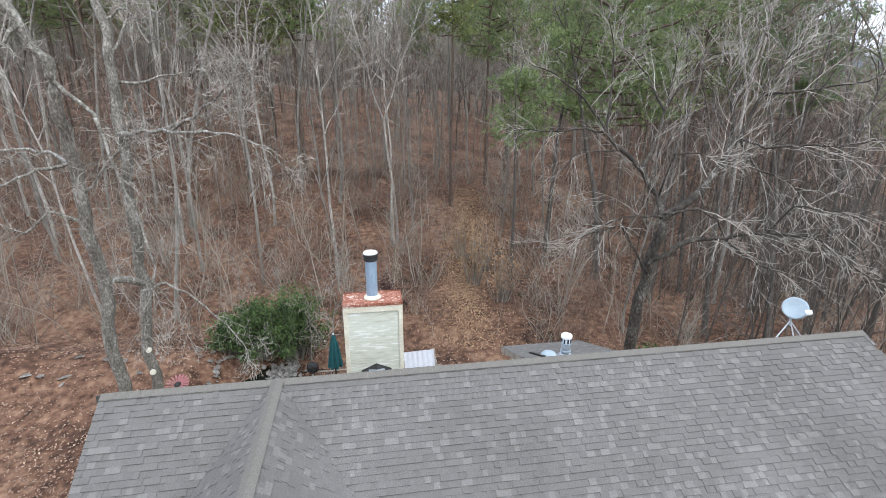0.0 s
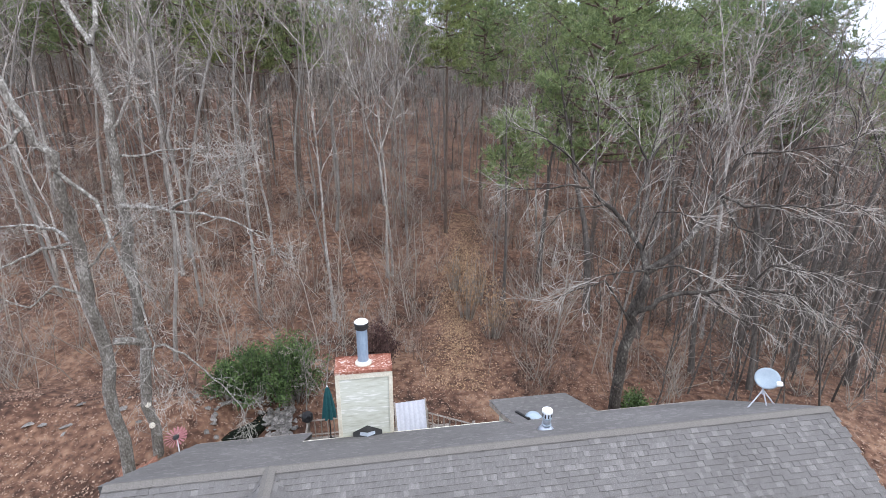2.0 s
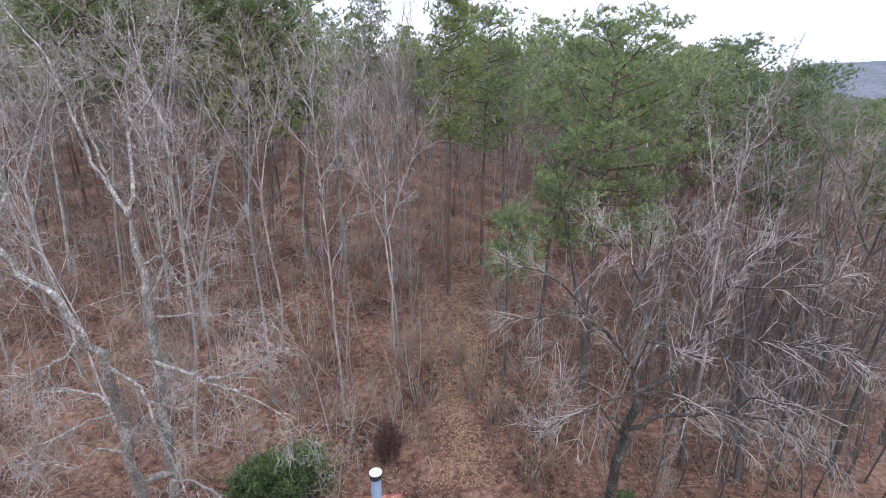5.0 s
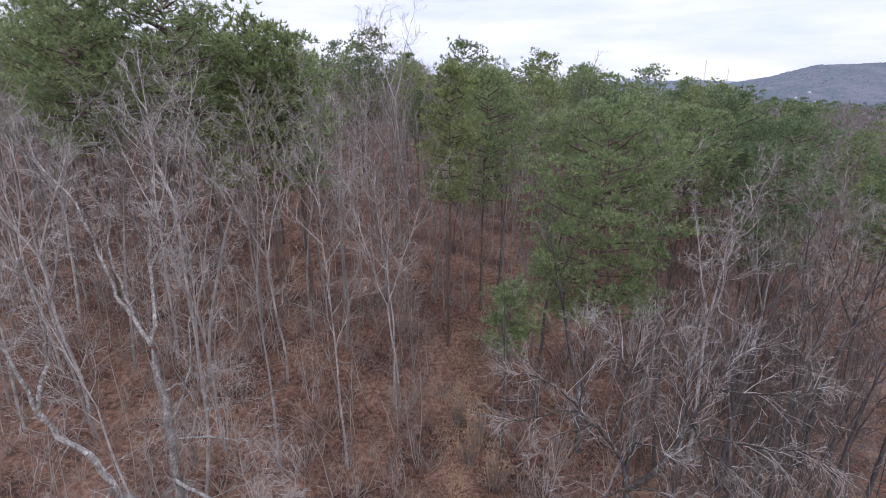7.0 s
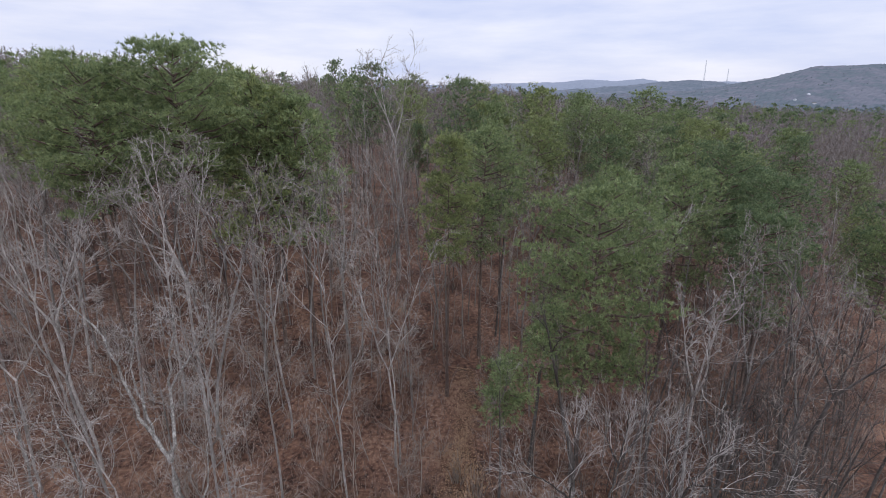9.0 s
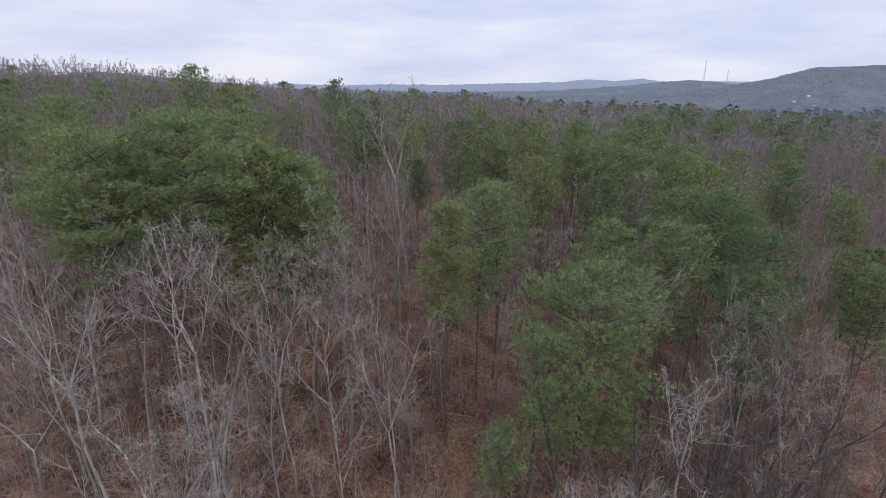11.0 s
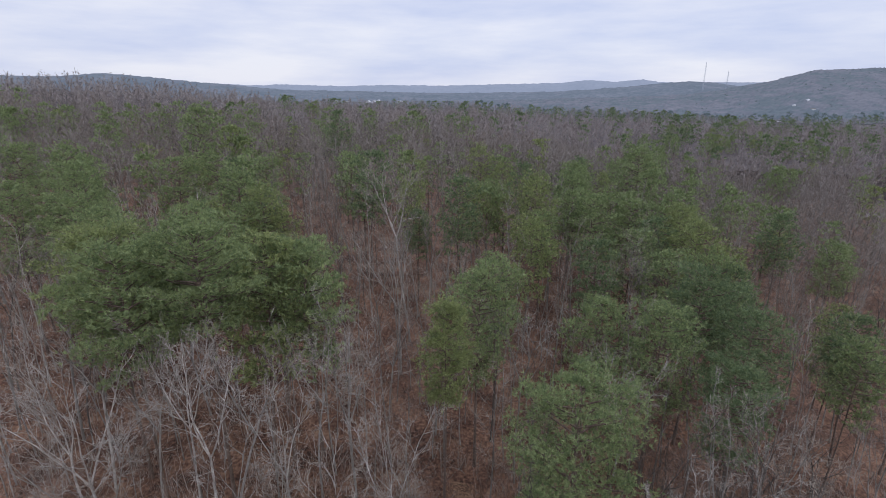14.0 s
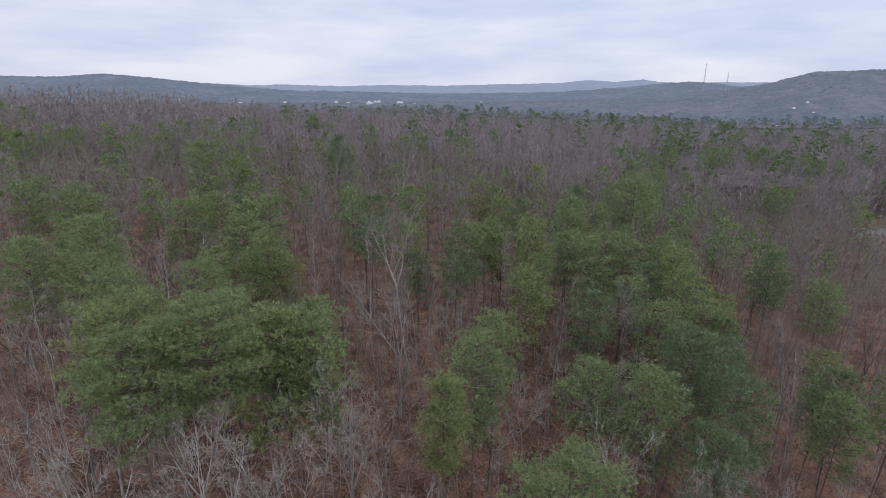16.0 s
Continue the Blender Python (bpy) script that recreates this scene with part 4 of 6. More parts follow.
o2 = Vector(foot(-7.75, 11.6))
g = Geo()
g.tube([Vector((-7.38, 11.4, 3.8)) - o2, Vector((-7.5, 11.1, 4.0)) - o2, Vector((-7.68, 10.85, 4.1)) - o2], [0.10, 0.095, 0.09], 9, False)
g.f.append(tuple(range(18, 27)))
part("limb_stub", g, M_TRUNK, tree2, "sawn-off thick limb stub")
for x, z in ((-7.56, 1.3), (-7.56, 1.95)):
    g = Geo()
    g.lathe([(0.075, 0.0), (0.075, 0.05), (0.05, 0.06)], 10)
    mm = Matrix.Translation(Vector((x, 11.42, z)) - o2) @ pose(0, 0, 0, 80, 0, 12)
    g.v = [tuple(mm @ Vector(v)) for v in g.v]
    part("pruning_scar", g, M_TRIM, tree2, "pale sawn pruning scar")

# the wide crown behind the house
TRUNK = [
    ([(5.5, 13.5, -0.7), (5.58, 13.5, -0.1), (5.65, 13.5, 1.5), (5.81, 13.5, 2.9), (5.87, 13.5, 3.9), (6.04, 13.5, 5.0)], 0.19, 0.13),
    ([(6.04, 13.5, 4.9), (6.84, 13.6, 5.4), (7.4, 13.8, 6.0), (7.86, 14.0, 6.55), (8.25, 14.2, 7.05), (8.6, 14.3, 8.0), (8.87, 14.3, 8.5), (9.35, 14.4, 9.6)], 0.125, 0.012),
    ([(5.8, 13.4, 3.6), (6.39, 13.3, 4.1), (7.14, 13.2, 4.4), (7.67, 13.1, 4.42), (8.58, 12.9, 4.63), (9.58, 12.7, 4.6), (10.56, 12.6, 4.1), (12.1, 12.4, 3.0)], 0.09, 0.01),
    ([(6.04, 13.55, 4.9), (6.14, 14.2, 5.4), (5.73, 14.4, 6.03), (5.05, 14.5, 6.66), (4.63, 14.6, 7.2)], 0.09, 0.05)]
LOW = [
    ([(4.63, 14.6, 7.15), (4.71, 14.8, 8.2), (4.74, 15.0, 9.4), (4.5, 15.1, 10.3)], 0.04, 0.008),
    ([(4.63, 14.6, 7.15), (3.87, 14.4, 8.05), (2.97, 14.2, 8.7), (2.2, 14.0, 8.95)], 0.04, 0.008),
    ([(4.63, 14.6, 7.15), (3.66, 14.3, 7.25), (2.7, 14.0, 7.2), (2.0, 13.8, 7.3)], 0.035, 0.008),
    ([(5.05, 14.5, 6.65), (4.43, 14.2, 6.67), (3.61, 13.9, 6.6), (3.04, 13.7, 5.95)], 0.03, 0.008),
    ([(5.73, 14.4, 6.03), (6.27, 15.2, 6.9), (6.79, 15.9, 7.8), (7.0, 16.2, 8.5), (7.2, 16.5, 9.7)], 0.06, 0.01),
    ([(6.7, 15.8, 7.7), (6.24, 16.2, 8.7), (5.4, 16.4, 9.5)], 0.04, 0.008),
    ([(6.75, 15.85, 7.75), (7.67, 16.2, 8.9), (8.15, 16.4, 9.8)], 0.04, 0.008)]
HIGH = [
    ([(7.67, 13.1, 4.4), (8.12, 12.9, 4.0), (8.69, 12.8, 3.7), (9.14, 12.7, 3.55)], 0.03, 0.007),
    ([(6.0, 13.4, 5.05), (6.82, 13.1, 5.25), (7.31, 13.0, 5.0), (7.66, 13.1, 4.45)], 0.035, 0.02),
    ([(8.58, 12.9, 4.6), (8.9, 12.5, 5.45), (9.61, 12.3, 5.4), (10.56, 12.1, 5.25)], 0.035, 0.007),
    ([(8.2, 14.2, 7.0), (8.59, 13.6, 6.8), (9.28, 13.2, 6.9), (10.0, 12.9, 6.9), (10.72, 12.7, 7.1), (11.75, 12.5, 6.55)], 0.045, 0.008),
    ([(8.2, 14.15, 6.95), (8.53, 13.6, 6.2), (9.21, 13.3, 5.95), (9.77, 13.1, 5.3)], 0.04, 0.008),
    ([(8.7, 14.3, 8.15), (9.36, 14.0, 8.25), (9.93, 13.7, 8.35), (10.77, 13.4, 8.5), (11.4, 13.2, 9.0)], 0.04, 0.008)]
SIDE = [
    ([(8.85, 14.3, 8.45), (9.4, 14.4, 9.3), (10.2, 14.5, 9.75)], 0.035, 0.008),
    ([(7.86, 14.0, 6.5), (8.19, 14.6, 7.4), (8.17, 15.2, 8.35), (8.36, 15.6, 9.5)], 0.05, 0.008),
    ([(5.8, 13.4, 3.3), (4.74, 13.0, 4.85), (3.87, 12.7, 4.7), (3.07, 12.5, 4.4)], 0.035, 0.007),
    ([(6.0, 13.45, 4.95), (5.19, 13.0, 5.1), (4.47, 12.7, 5.05), (3.67, 12.5, 4.75)], 0.035, 0.007),
    ([(6.1, 14.0, 5.4), (6.2, 13.6, 6.65), (6.7, 13.3, 6.7), (7.0, 13.2, 6.55)], 0.03, 0.007)]
g3 = limbed_tree(13, foot(5.5, 13.5), TRUNK + LOW + HIGH + SIDE, (5, 2), 1.75, 0.75, 0.12, 0.05, 10, 0.0042, 3, 0.15)
hero("spreading_tree", x=5.5, y=13.5, label="leafless spreading tree with low crooked limbs on leaf litter", keep=2.6, **stems_of(g3, M_SHOOT, M_SHOOT, M_WETBARK, M_WETBARK))

# the slim pale one and other marked leafless trees
# 27, 28, 88, 89: shade on the right is put into darker bark
MARKED = [(21, -4.4, 19.5, 15.4, 0.085, M_PALE, 0.4, 0), (22, -12.6, 23.2, 18.4, 0.11, M_PALE, 0.66, 3), (23, -18.0, 26.2, 17.6, 0.1, M_BARK, 0.55, 2), (24, -18.5, 22.7, 18.4, 0.12, M_PALE, 0.5, 3),
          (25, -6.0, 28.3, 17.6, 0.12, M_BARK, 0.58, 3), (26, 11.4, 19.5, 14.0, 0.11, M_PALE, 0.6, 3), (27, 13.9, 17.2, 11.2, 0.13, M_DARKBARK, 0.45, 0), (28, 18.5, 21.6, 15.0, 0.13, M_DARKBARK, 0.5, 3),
          (29, -3.4, 50.0, 24.7, 0.15, M_PALE, 0.6, 3), (30, 14.4, 34.2, 15.8, 0.11, M_PALE, 0.5, 3)]
MARKED_FAR = [(31, -29.6, 35.4, 19.8, 0.14, M_BARK, 0.55, 3), (32, -2.5, 23.4, 14.6, 0.08, M_PALE, 0.4, 0), (33, -13.2, 25.2, 18.6, 0.12, M_BARK, 0.6, 2), (34, -24.0, 30.5, 18.6, 0.13, M_PALE, 0.55, 2),
              (35, 18.2, 46.2, 17.5, 0.11, M_BARK, 0.5, 2), (36, -9.6, 16.3, 14.0, 0.1, M_BARK, 0.45, 0), (37, -7.5, 19.5, 14.6, 0.09, M_BARK, 0.42, 0), (81, -22.2, 26.0, 19.0, 0.1, M_PALE, 0.5, 3),
              (82, -17.2, 21.2, 17.6, 0.1, M_BARK, 0.45, 2), (83, -16.2, 27.5, 18.6, 0.1, M_PALE, 0.55, 3)]
MARKED_SLIM = [(84, -10.4, 20.3, 15.6, 0.09, M_BARK, 0.5, 2), (85, -8.8, 25.2, 16.6, 0.09, M_PALE, 0.5, 3), (86, -8.6, 30.2, 17.8, 0.1, M_BARK, 0.5, 3), (87, -2.3, 23.6, 14.4, 0.08, M_PALE, 0.45, 2),
               (88, 16.4, 24.4, 13.6, 0.1, M_BARK, 0.5, 3), (89, 20.6, 24.2, 13.6, 0.1, M_BARK, 0.5, 3), (90, 12.6, 30.4, 14.8, 0.09, M_PALE, 0.6, 3), (91, 5.9, 32.6, 17.0, 0.09, M_BARK, 0.6, 2),
               (92, -20.8, 21.4, 17.0, 0.09, M_PALE, 0.45, 2)]
for sd, x, y, top, r, mat, clear, fork in MARKED + MARKED_FAR + MARKED_SLIM:
    geos = bare_tree(sd, tall(x, y, top), r * 0.78, clear, 12, (4, 4, 2), 0.75, 0.24, fork=fork, wild=(0.26 if sd in (26, 30) else 0.15), thin=0.0075, limb=0.024)
    hero("bare_tree", geos, (mat, M_TWIGP if sd in (22, 24, 25, 26) or sd > 80 else M_TWIG), x, y, "tall leafless tree with %s bark on the wooded slope" % ("pale" if mat == M_PALE else "dark" if mat == M_DARKBARK else "grey"), turn=sd * 37, group="leafless trees of the wood")

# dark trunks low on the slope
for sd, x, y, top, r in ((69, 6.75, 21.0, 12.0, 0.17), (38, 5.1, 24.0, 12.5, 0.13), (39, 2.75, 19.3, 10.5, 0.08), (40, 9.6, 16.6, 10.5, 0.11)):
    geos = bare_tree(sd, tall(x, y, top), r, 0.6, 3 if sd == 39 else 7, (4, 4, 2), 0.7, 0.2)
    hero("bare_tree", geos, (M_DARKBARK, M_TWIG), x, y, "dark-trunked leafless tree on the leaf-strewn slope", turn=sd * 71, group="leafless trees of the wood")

# pines that stand out: place, top, crown radius and depth, number of lobes
def marked_pines(rows):
    for sd, x, y, top, rad, dep, n, mat in rows:
        near = y < 31
        geos = pine_tree(sd, tall(x, y, top), 0.13 if rad > 2 else 0.10, dep * (0.86 if x < -8 and y < 35 else 1.1), rad, int(n * 2.1), 21 if near else 15, 0.25 if near else 0.28, 9 if near else 8, 0.023 if near else 0.028, 0.92 if near else 1.05, 0.32 if near else 0.36)
        hero("pine_tree", geos, (M_PBARK, mat), x, y, "tall pine with long bare trunk and rounded green crown", turn=sd * 53, group="pines of the wood")


marked_pines(((41, 0.4, 29.2, 18.8, 1.6, 7.0, 20, M_NEEDLEL),
              (42, 7.5, 23.4, 16.9, 4.6, 9.0, 30, M_NEEDLE),
              (43, 23.3, 33.8, 15.6, 3.3, 7.0, 22, M_NEEDLED),
              (44, 21.5, 39.1, 17.4, 3.4, 7.0, 22, M_NEEDLED),
              (45, -15.2, 30.4, 23.6, 4.2, 8.5, 28, M_NEEDLE),
              (46, -18.4, 27.8, 22.4, 3.9, 8.5, 28, M_NEEDLE),
              (47, -11.6, 33.8, 21.0, 3.7, 8.0, 25, M_NEEDLE)))
marked_pines(((48, -22.0, 31.8, 22.6, 3.8, 8.0, 25, M_NEEDLEL),
              (49, 2.8, 33.8, 19.0, 2.8, 8.0, 23, M_NEEDLE),
              (51, 5.0, 40.6, 17.8, 2.9, 6.5, 19, M_NEEDLE),
              (52, 16.2, 33.6, 16.4, 3.2, 7.5, 23, M_NEEDLE),
              (53, 26.0, 40.8, 15.2, 3.0, 6.5, 19, M_NEEDLED),
              (54, -35.5, 48.3, 24.6, 3.8, 9.0, 25, M_NEEDLE)))
marked_pines(((55, -28.0, 40.0, 21.8, 3.6, 8.0, 23, M_NEEDLE),
              (56, 12.5, 35.7, 16.0, 3.0, 6.5, 19, M_NEEDLE),
              (57, 19.8, 29.0, 14.2, 2.8, 6.5, 19, M_NEEDLED),
              (58, -24.5, 36.5, 21.8, 3.6, 8.0, 23, M_NEEDLE),
              (62, -40.5, 46.5, 23.0, 3.4, 8.0, 20, M_NEEDLE),
              (63, -31.5, 43.5, 22.4, 3.5, 8.0, 20, M_NEEDLE),
              (64, -17.5, 38.0, 21.2, 3.4, 7.5, 20, M_NEEDLE)))
marked_pines(((65, -11.0, 39.0, 19.8, 3.0, 7.0, 19, M_NEEDLE),
              (67, -21.5, 43.0, 22.0, 3.4, 7.5, 19, M_NEEDLE),
              (59, 28.4, 59.2, 18.0, 3.5, 7.0, 19, M_NEEDLEL),
              (60, 3.0, 21.2, 9.0, 1.3, 2.6, 8, M_NEEDLE)))

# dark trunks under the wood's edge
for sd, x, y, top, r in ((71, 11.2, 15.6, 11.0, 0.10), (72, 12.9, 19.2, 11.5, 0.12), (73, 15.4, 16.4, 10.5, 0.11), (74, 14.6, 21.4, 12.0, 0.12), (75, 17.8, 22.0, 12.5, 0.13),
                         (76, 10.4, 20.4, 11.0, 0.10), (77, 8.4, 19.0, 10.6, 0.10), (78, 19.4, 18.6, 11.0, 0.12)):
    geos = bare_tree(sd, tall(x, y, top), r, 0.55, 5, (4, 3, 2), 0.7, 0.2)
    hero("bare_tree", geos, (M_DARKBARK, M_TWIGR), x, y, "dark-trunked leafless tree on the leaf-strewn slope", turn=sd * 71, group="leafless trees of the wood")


# ---- the wood behind, tree by tree ----
rng = random.Random(77)
BARES = []
for k in range(12):
    geos = bare_tree(200 + k, 15.0, 0.07 + 0.01 * (k % 4), 0.3 + 0.04 * (k % 5), 12, (4, 3, 2), 0.7 + 0.05 * (k % 3), 0.2 + 0.02 * (k % 4), fork=(0, 2, 0, 3)[k % 4], wild=0.13, thin=0.008, limb=0.026)
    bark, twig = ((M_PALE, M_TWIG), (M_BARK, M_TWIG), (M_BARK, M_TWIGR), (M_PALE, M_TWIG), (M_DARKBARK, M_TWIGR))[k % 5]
    BARES.append((geos[0].mesh("trunk", bark, True), geos[1].mesh("crown", twig)))
PINES = []
for k in range(5):
    geos = pine_tree(300 + k, 15.5, 0.11, 7.0 + 0.5 * k, 2.3 + 0.2 * k, 34 + k, 9, 0.33, 7, 0.042, 0.85, 0.34)
    PINES.append((geos[0].mesh("trunk", M_PBARK, True), geos[1].mesh("crown", (M_NEEDLE, M_NEEDLED, M_NEEDLE, M_NEEDLEL, M_NEEDLE)[k])))


def put(kind, pair, x, y, size, label, group):
    t = thing(kind, pose(x, y, ground(x, y) - 0.05, rng.gauss(0, 2), rng.gauss(0, 2), rng.random() * 360) @ Matrix.Diagonal((size * (0.9 + 0.2 * rng.random()),) * 2 + (size, 1)), label, "tree", group)
    for nm, me in zip(("trunk", "crown"), pair):
        ob = new(nm, me)
        ob.parent = t
    return t


def free(x, y, gap):
    if 0.86 < x / y < 1.1 and 116 < y < 158:
        return False
    for a, b, keep in TAKEN:
        if abs(a - x) < 6 and abs(b - y) < 6 and (a - x) ** 2 + (b - y) ** 2 < max(gap, keep) ** 2:
            return False
    return True


def on_track(x, y, half):
    """Whether a place lies on the leaf-strewn track up the slope."""
    return y < 33 and abs(x - 0.65 - 0.065 * (y - 15)) < half


def piny(x, y):
    """How likely a pine stands here."""
    p = 0.03
    p += 0.14 * math.exp(-(((x + 22) / 12) ** 2 + ((y - 44) / 12) ** 2))
    p += 0.12 * math.exp(-(((x - 24) / 13) ** 2 + ((y - 42) / 16) ** 2))
    p += 0.3 * math.exp(-(((x - 45) / 25) ** 2 + ((y - 95) / 40) ** 2))
    p += 0.2 * math.exp(-(((x + 45) / 25) ** 2 + ((y - 75) / 25) ** 2))
    p += 0.18 * max(0, noise.noise((x * 0.025, y * 0.025, 3.3)))
    return p


# pines that stand out farther off
MID_PINES = [(-54, 71.5), (-58.4, 70.8), (-66, 81.7), (-36.9, 75), (-29.5, 73.4), (-24.7, 70.2), (-31.1, 69), (-34.5, 64.4), (-23.7, 58.9), (-13.7, 76), (-4.2, 82.8), (-2.8, 62.3), (-18.7, 53.7), (7.2, 85.7),
             (10.3, 81.4), (3.0, 63.7), (7.4, 67.3), (24.8, 95.3), (24.9, 82.1), (34.3, 102.6), (11.6, 55.7), (16.9, 61.2), (9.1, 50.2), (30.8, 62.8), (24.5, 55.6), (36.1, 69.1), (23.3, 66.4), (15.5, 47.1),
             (21.8, 45.7), (50.2, 61.3), (-41.7, 58.5), (33.9, 36.4), (36.4, 39.1), (29.0, 88.0), (19.0, 76.0), (28.5, 74.5), (14.0, 70.0), (31.5, 52.0), (29.5, 47.0), (20.5, 52.0)]
for x, y in MID_PINES:
    if free(x, y, 1.8):
        TAKEN.append((x, y, 2.0))
        put("pine_tree", PINES[rng.randrange(5)], x, y, 0.92 + 0.14 * rng.random(), "pine with clumped green crown in the wood", "pines of the wood")
for x, y, top in ((-9.2, 62.0, 24.2), (1.5, 55.0, 22.3), (11.6, 75.0, 21.0), (18.6, 70.0, 20.4), (18.8, 60.0, 19.6), (27.4, 62.0, 18.7), (26.9, 52.0, 18.2), (-9.4, 34.0, 21.0), (-12.6, 32.2, 22.0),
                  (-39.0, 82.0, 28.8), (-22.5, 110.0, 27.2), (35.3, 90.0, 21.6), (19.8, 75.5, 21.0)):
    TAKEN.append((x, y, 2.0))
    put("pine_tree", PINES[rng.randrange(5)], x, y, tall(x, y, top) / 15.5, "pine with clumped green crown above the wood", "pines of the wood")
FAR_PINES = [(-100.5, 120.3), (-97.7, 128), (-87.5, 133.9), (-69.5, 123.5), (-74.3, 146.7), (-74.1, 164.5), (-70, 182), (-54.8, 225.5), (-35.8, 165.2), (-24.6, 176.1), (-10.6, 143.7), (2.6, 187), (63.9, 169.3),
             (58.1, 141.9), (77.6, 184.5), (78.6, 198), (80.8, 223.2), (106.5, 239.9), (113.7, 241.2), (74.1, 151.9), (97.9, 192.4), (116.5, 206.7), (159.5, 275), (141, 216), (144.1, 201.2), (142.4, 187.9), (89.4, 133.8),
             (93, 139), (146, 194), (152, 193), (68, 160), (62, 153), (70, 176), (104, 200), (122, 214), (134, 222), (46, 112), (50, 124), (42, 132)]

count = [0, 0]
for _ in range(9000):
    y = 15.5 + 55 * math.sqrt(rng.random())
    x = (rng.random() * 2 - 1) * (0.98 * y + 5)
    if count[0] + count[1] >= 240:
        break
    if y < 22 and abs(x - 1.5) < 4.5:
        continue
    if on_track(x, y, 1.3):
        continue
    gap = 2.7 if y < 34 else 2.1
    if not free(x, y, gap):
        continue
    TAKEN.append((x, y, gap))
    if y > 27 and rng.random() < piny(x, y):
        put("pine_tree", PINES[rng.randrange(5)], x, y, 0.75 + 0.4 * rng.random(), "pine with clumped green crown in the wood", "pines of the wood")
        count[1] += 1
    else:
        s = (0.55 + 0.55 * rng.random()) * (0.8 if y < 24 else 1)
        # only darker bark and brown twigs at right, standing in for shade there
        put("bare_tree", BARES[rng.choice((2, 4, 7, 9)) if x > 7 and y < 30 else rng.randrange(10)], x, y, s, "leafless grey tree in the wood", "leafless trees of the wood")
        count[0] += 1


# ---- the wood farther off: joined ----
def arrays(geo):
    """Vertices and triangles as arrays."""
    v = np.array(geo.v, dtype=np.float64)
    t = []
    for f in geo.f:
        for k in range(1, len(f) - 1):
            t.append((f[0], f[k], f[k + 1]))
    return v, np.array(t, dtype=np.int64)


def scatter(name, kinds, places, mat, label, category, base=None):
    """One joined mesh of many low copies: places are (x, y, size, kind, turn)."""
    vs, ts, n = [], [], 0
    for x, y, s, k, a in places:
        v, t = kinds[k]
        c, d = math.cos(a), math.sin(a)
        w = np.empty_like(v)
        w[:, 0] = (v[:, 0] * c - v[:, 1] * d) * s + x
        w[:, 1] = (v[:, 0] * d + v[:, 1] * c) * s + y
        w[:, 2] = v[:, 2] * s + (base or ground)(x, y)
        vs.append(w)
        ts.append(t + n)
        n += len(v)
    v, t = np.vstack(vs), np.vstack(ts)
    me = bpy.data.meshes.new(name)
    me.vertices.add(len(v))
    me.vertices.foreach_set("co", (v * UNIT).ravel())
    me.loops.add(t.size)
    me.loops.foreach_set("vertex_index", t.ravel())
    me.polygons.add(len(t))
    me.polygons.foreach_set("loop_start", np.arange(0, t.size, 3))
    me.update()
    me.validate()
    me.materials.append(mat)
    return tagged(new(name, me), label, category, kind="stuff")


def low_bare(seed, height, limbs, twigs, half):
    """A spare leafless tree with a rounded crown: its wood, and its straight twigs."""
    r = random.Random(seed)
    wood, g = Geo(), Geo()
    pts = bent(r, Vector((0, 0, -0.4)), UP, height * 0.96, 3, 0.04, 0.02)
    wood.tube(pts, [0.10, 0.08, 0.06, 0.02], 3)
    for k in range(limbs):
        h = (k + r.random()) / limbs
        q, d = along(pts, 0.36 + 0.54 * h)
        a = 2.399 * k + r.random()
        wide = height * 0.19 * math.sin((0.22 + 0.78 * h) * 3.1416) ** 0.6 * (0.8 + 0.4 * r.random())
        tip = Vector((q.x + wide * math.cos(a), q.y + wide * math.sin(a), height * (0.48 + 0.54 * h)))
        mid = q.lerp(tip, 0.5) + Vector((r.gauss(0, 0.15), r.gauss(0, 0.15), -0.15))
        for p0, p1, hw in ((q, mid, half), (mid, tip, half * 0.8), (mid, mid + side_way(r, (tip - q).normalized(), 0.6) * wide * 0.6, half * 0.7)):
            s = side_way(r, (p1 - p0).normalized(), 1.57) * hw
            wood.tri(p0 - s, p0 + s, p1)
        for _ in range(twigs):
            c, cd = along([q, mid, tip], 0.3 + 0.69 * r.random())
            e = c + side_way(r, (cd + UP * 0.3).normalized(), 0.3 + 0.9 * r.random()) * height * (0.035 + 0.055 * r.random())
            s = side_way(r, (e - c).normalized(), 1.57) * half
            g.tri(c - s, c + s, e)
    return arrays(wood), arrays(g)


def low_pine(seed, height, radius, boughs, tufts, needle, blades, half, pace, puff):
    """A pine far off, with fewer and larger tufts."""
    stem = Geo()
    stem.tube([Vector((0, 0, -0.3)), Vector((0, 0, height * 0.5)), Vector((0, 0, height - 0.1))], [0.17, 0.11, 0.02], 5)
    return arrays(stem), arrays(pine_tree(seed, height, 0.14, 8.5, radius, boughs, tufts, needle, blades, half, pace, puff)[1])


LBN = [low_bare(480 + k, 15.5, 17, 20, 0.02) for k in range(8)]
LB = [low_bare(400 + k, 15.5, 15, 19, 0.036) for k in range(8)]
LB2 = [low_bare(420 + k, 15.5, 8, 8, 0.11) for k in range(6)]
LP = [low_pine(440 + k, 16.0, 2.0 + 0.2 * k, 18, 5, 0.5, 6, 0.11, 1.25, 0.42) for k in range(5)]
LP2 = [low_pine(460 + k, 15.0, 2.4, 9, 4, 0.75, 4, 0.24, 1.7, 0.5) for k in range(4)]

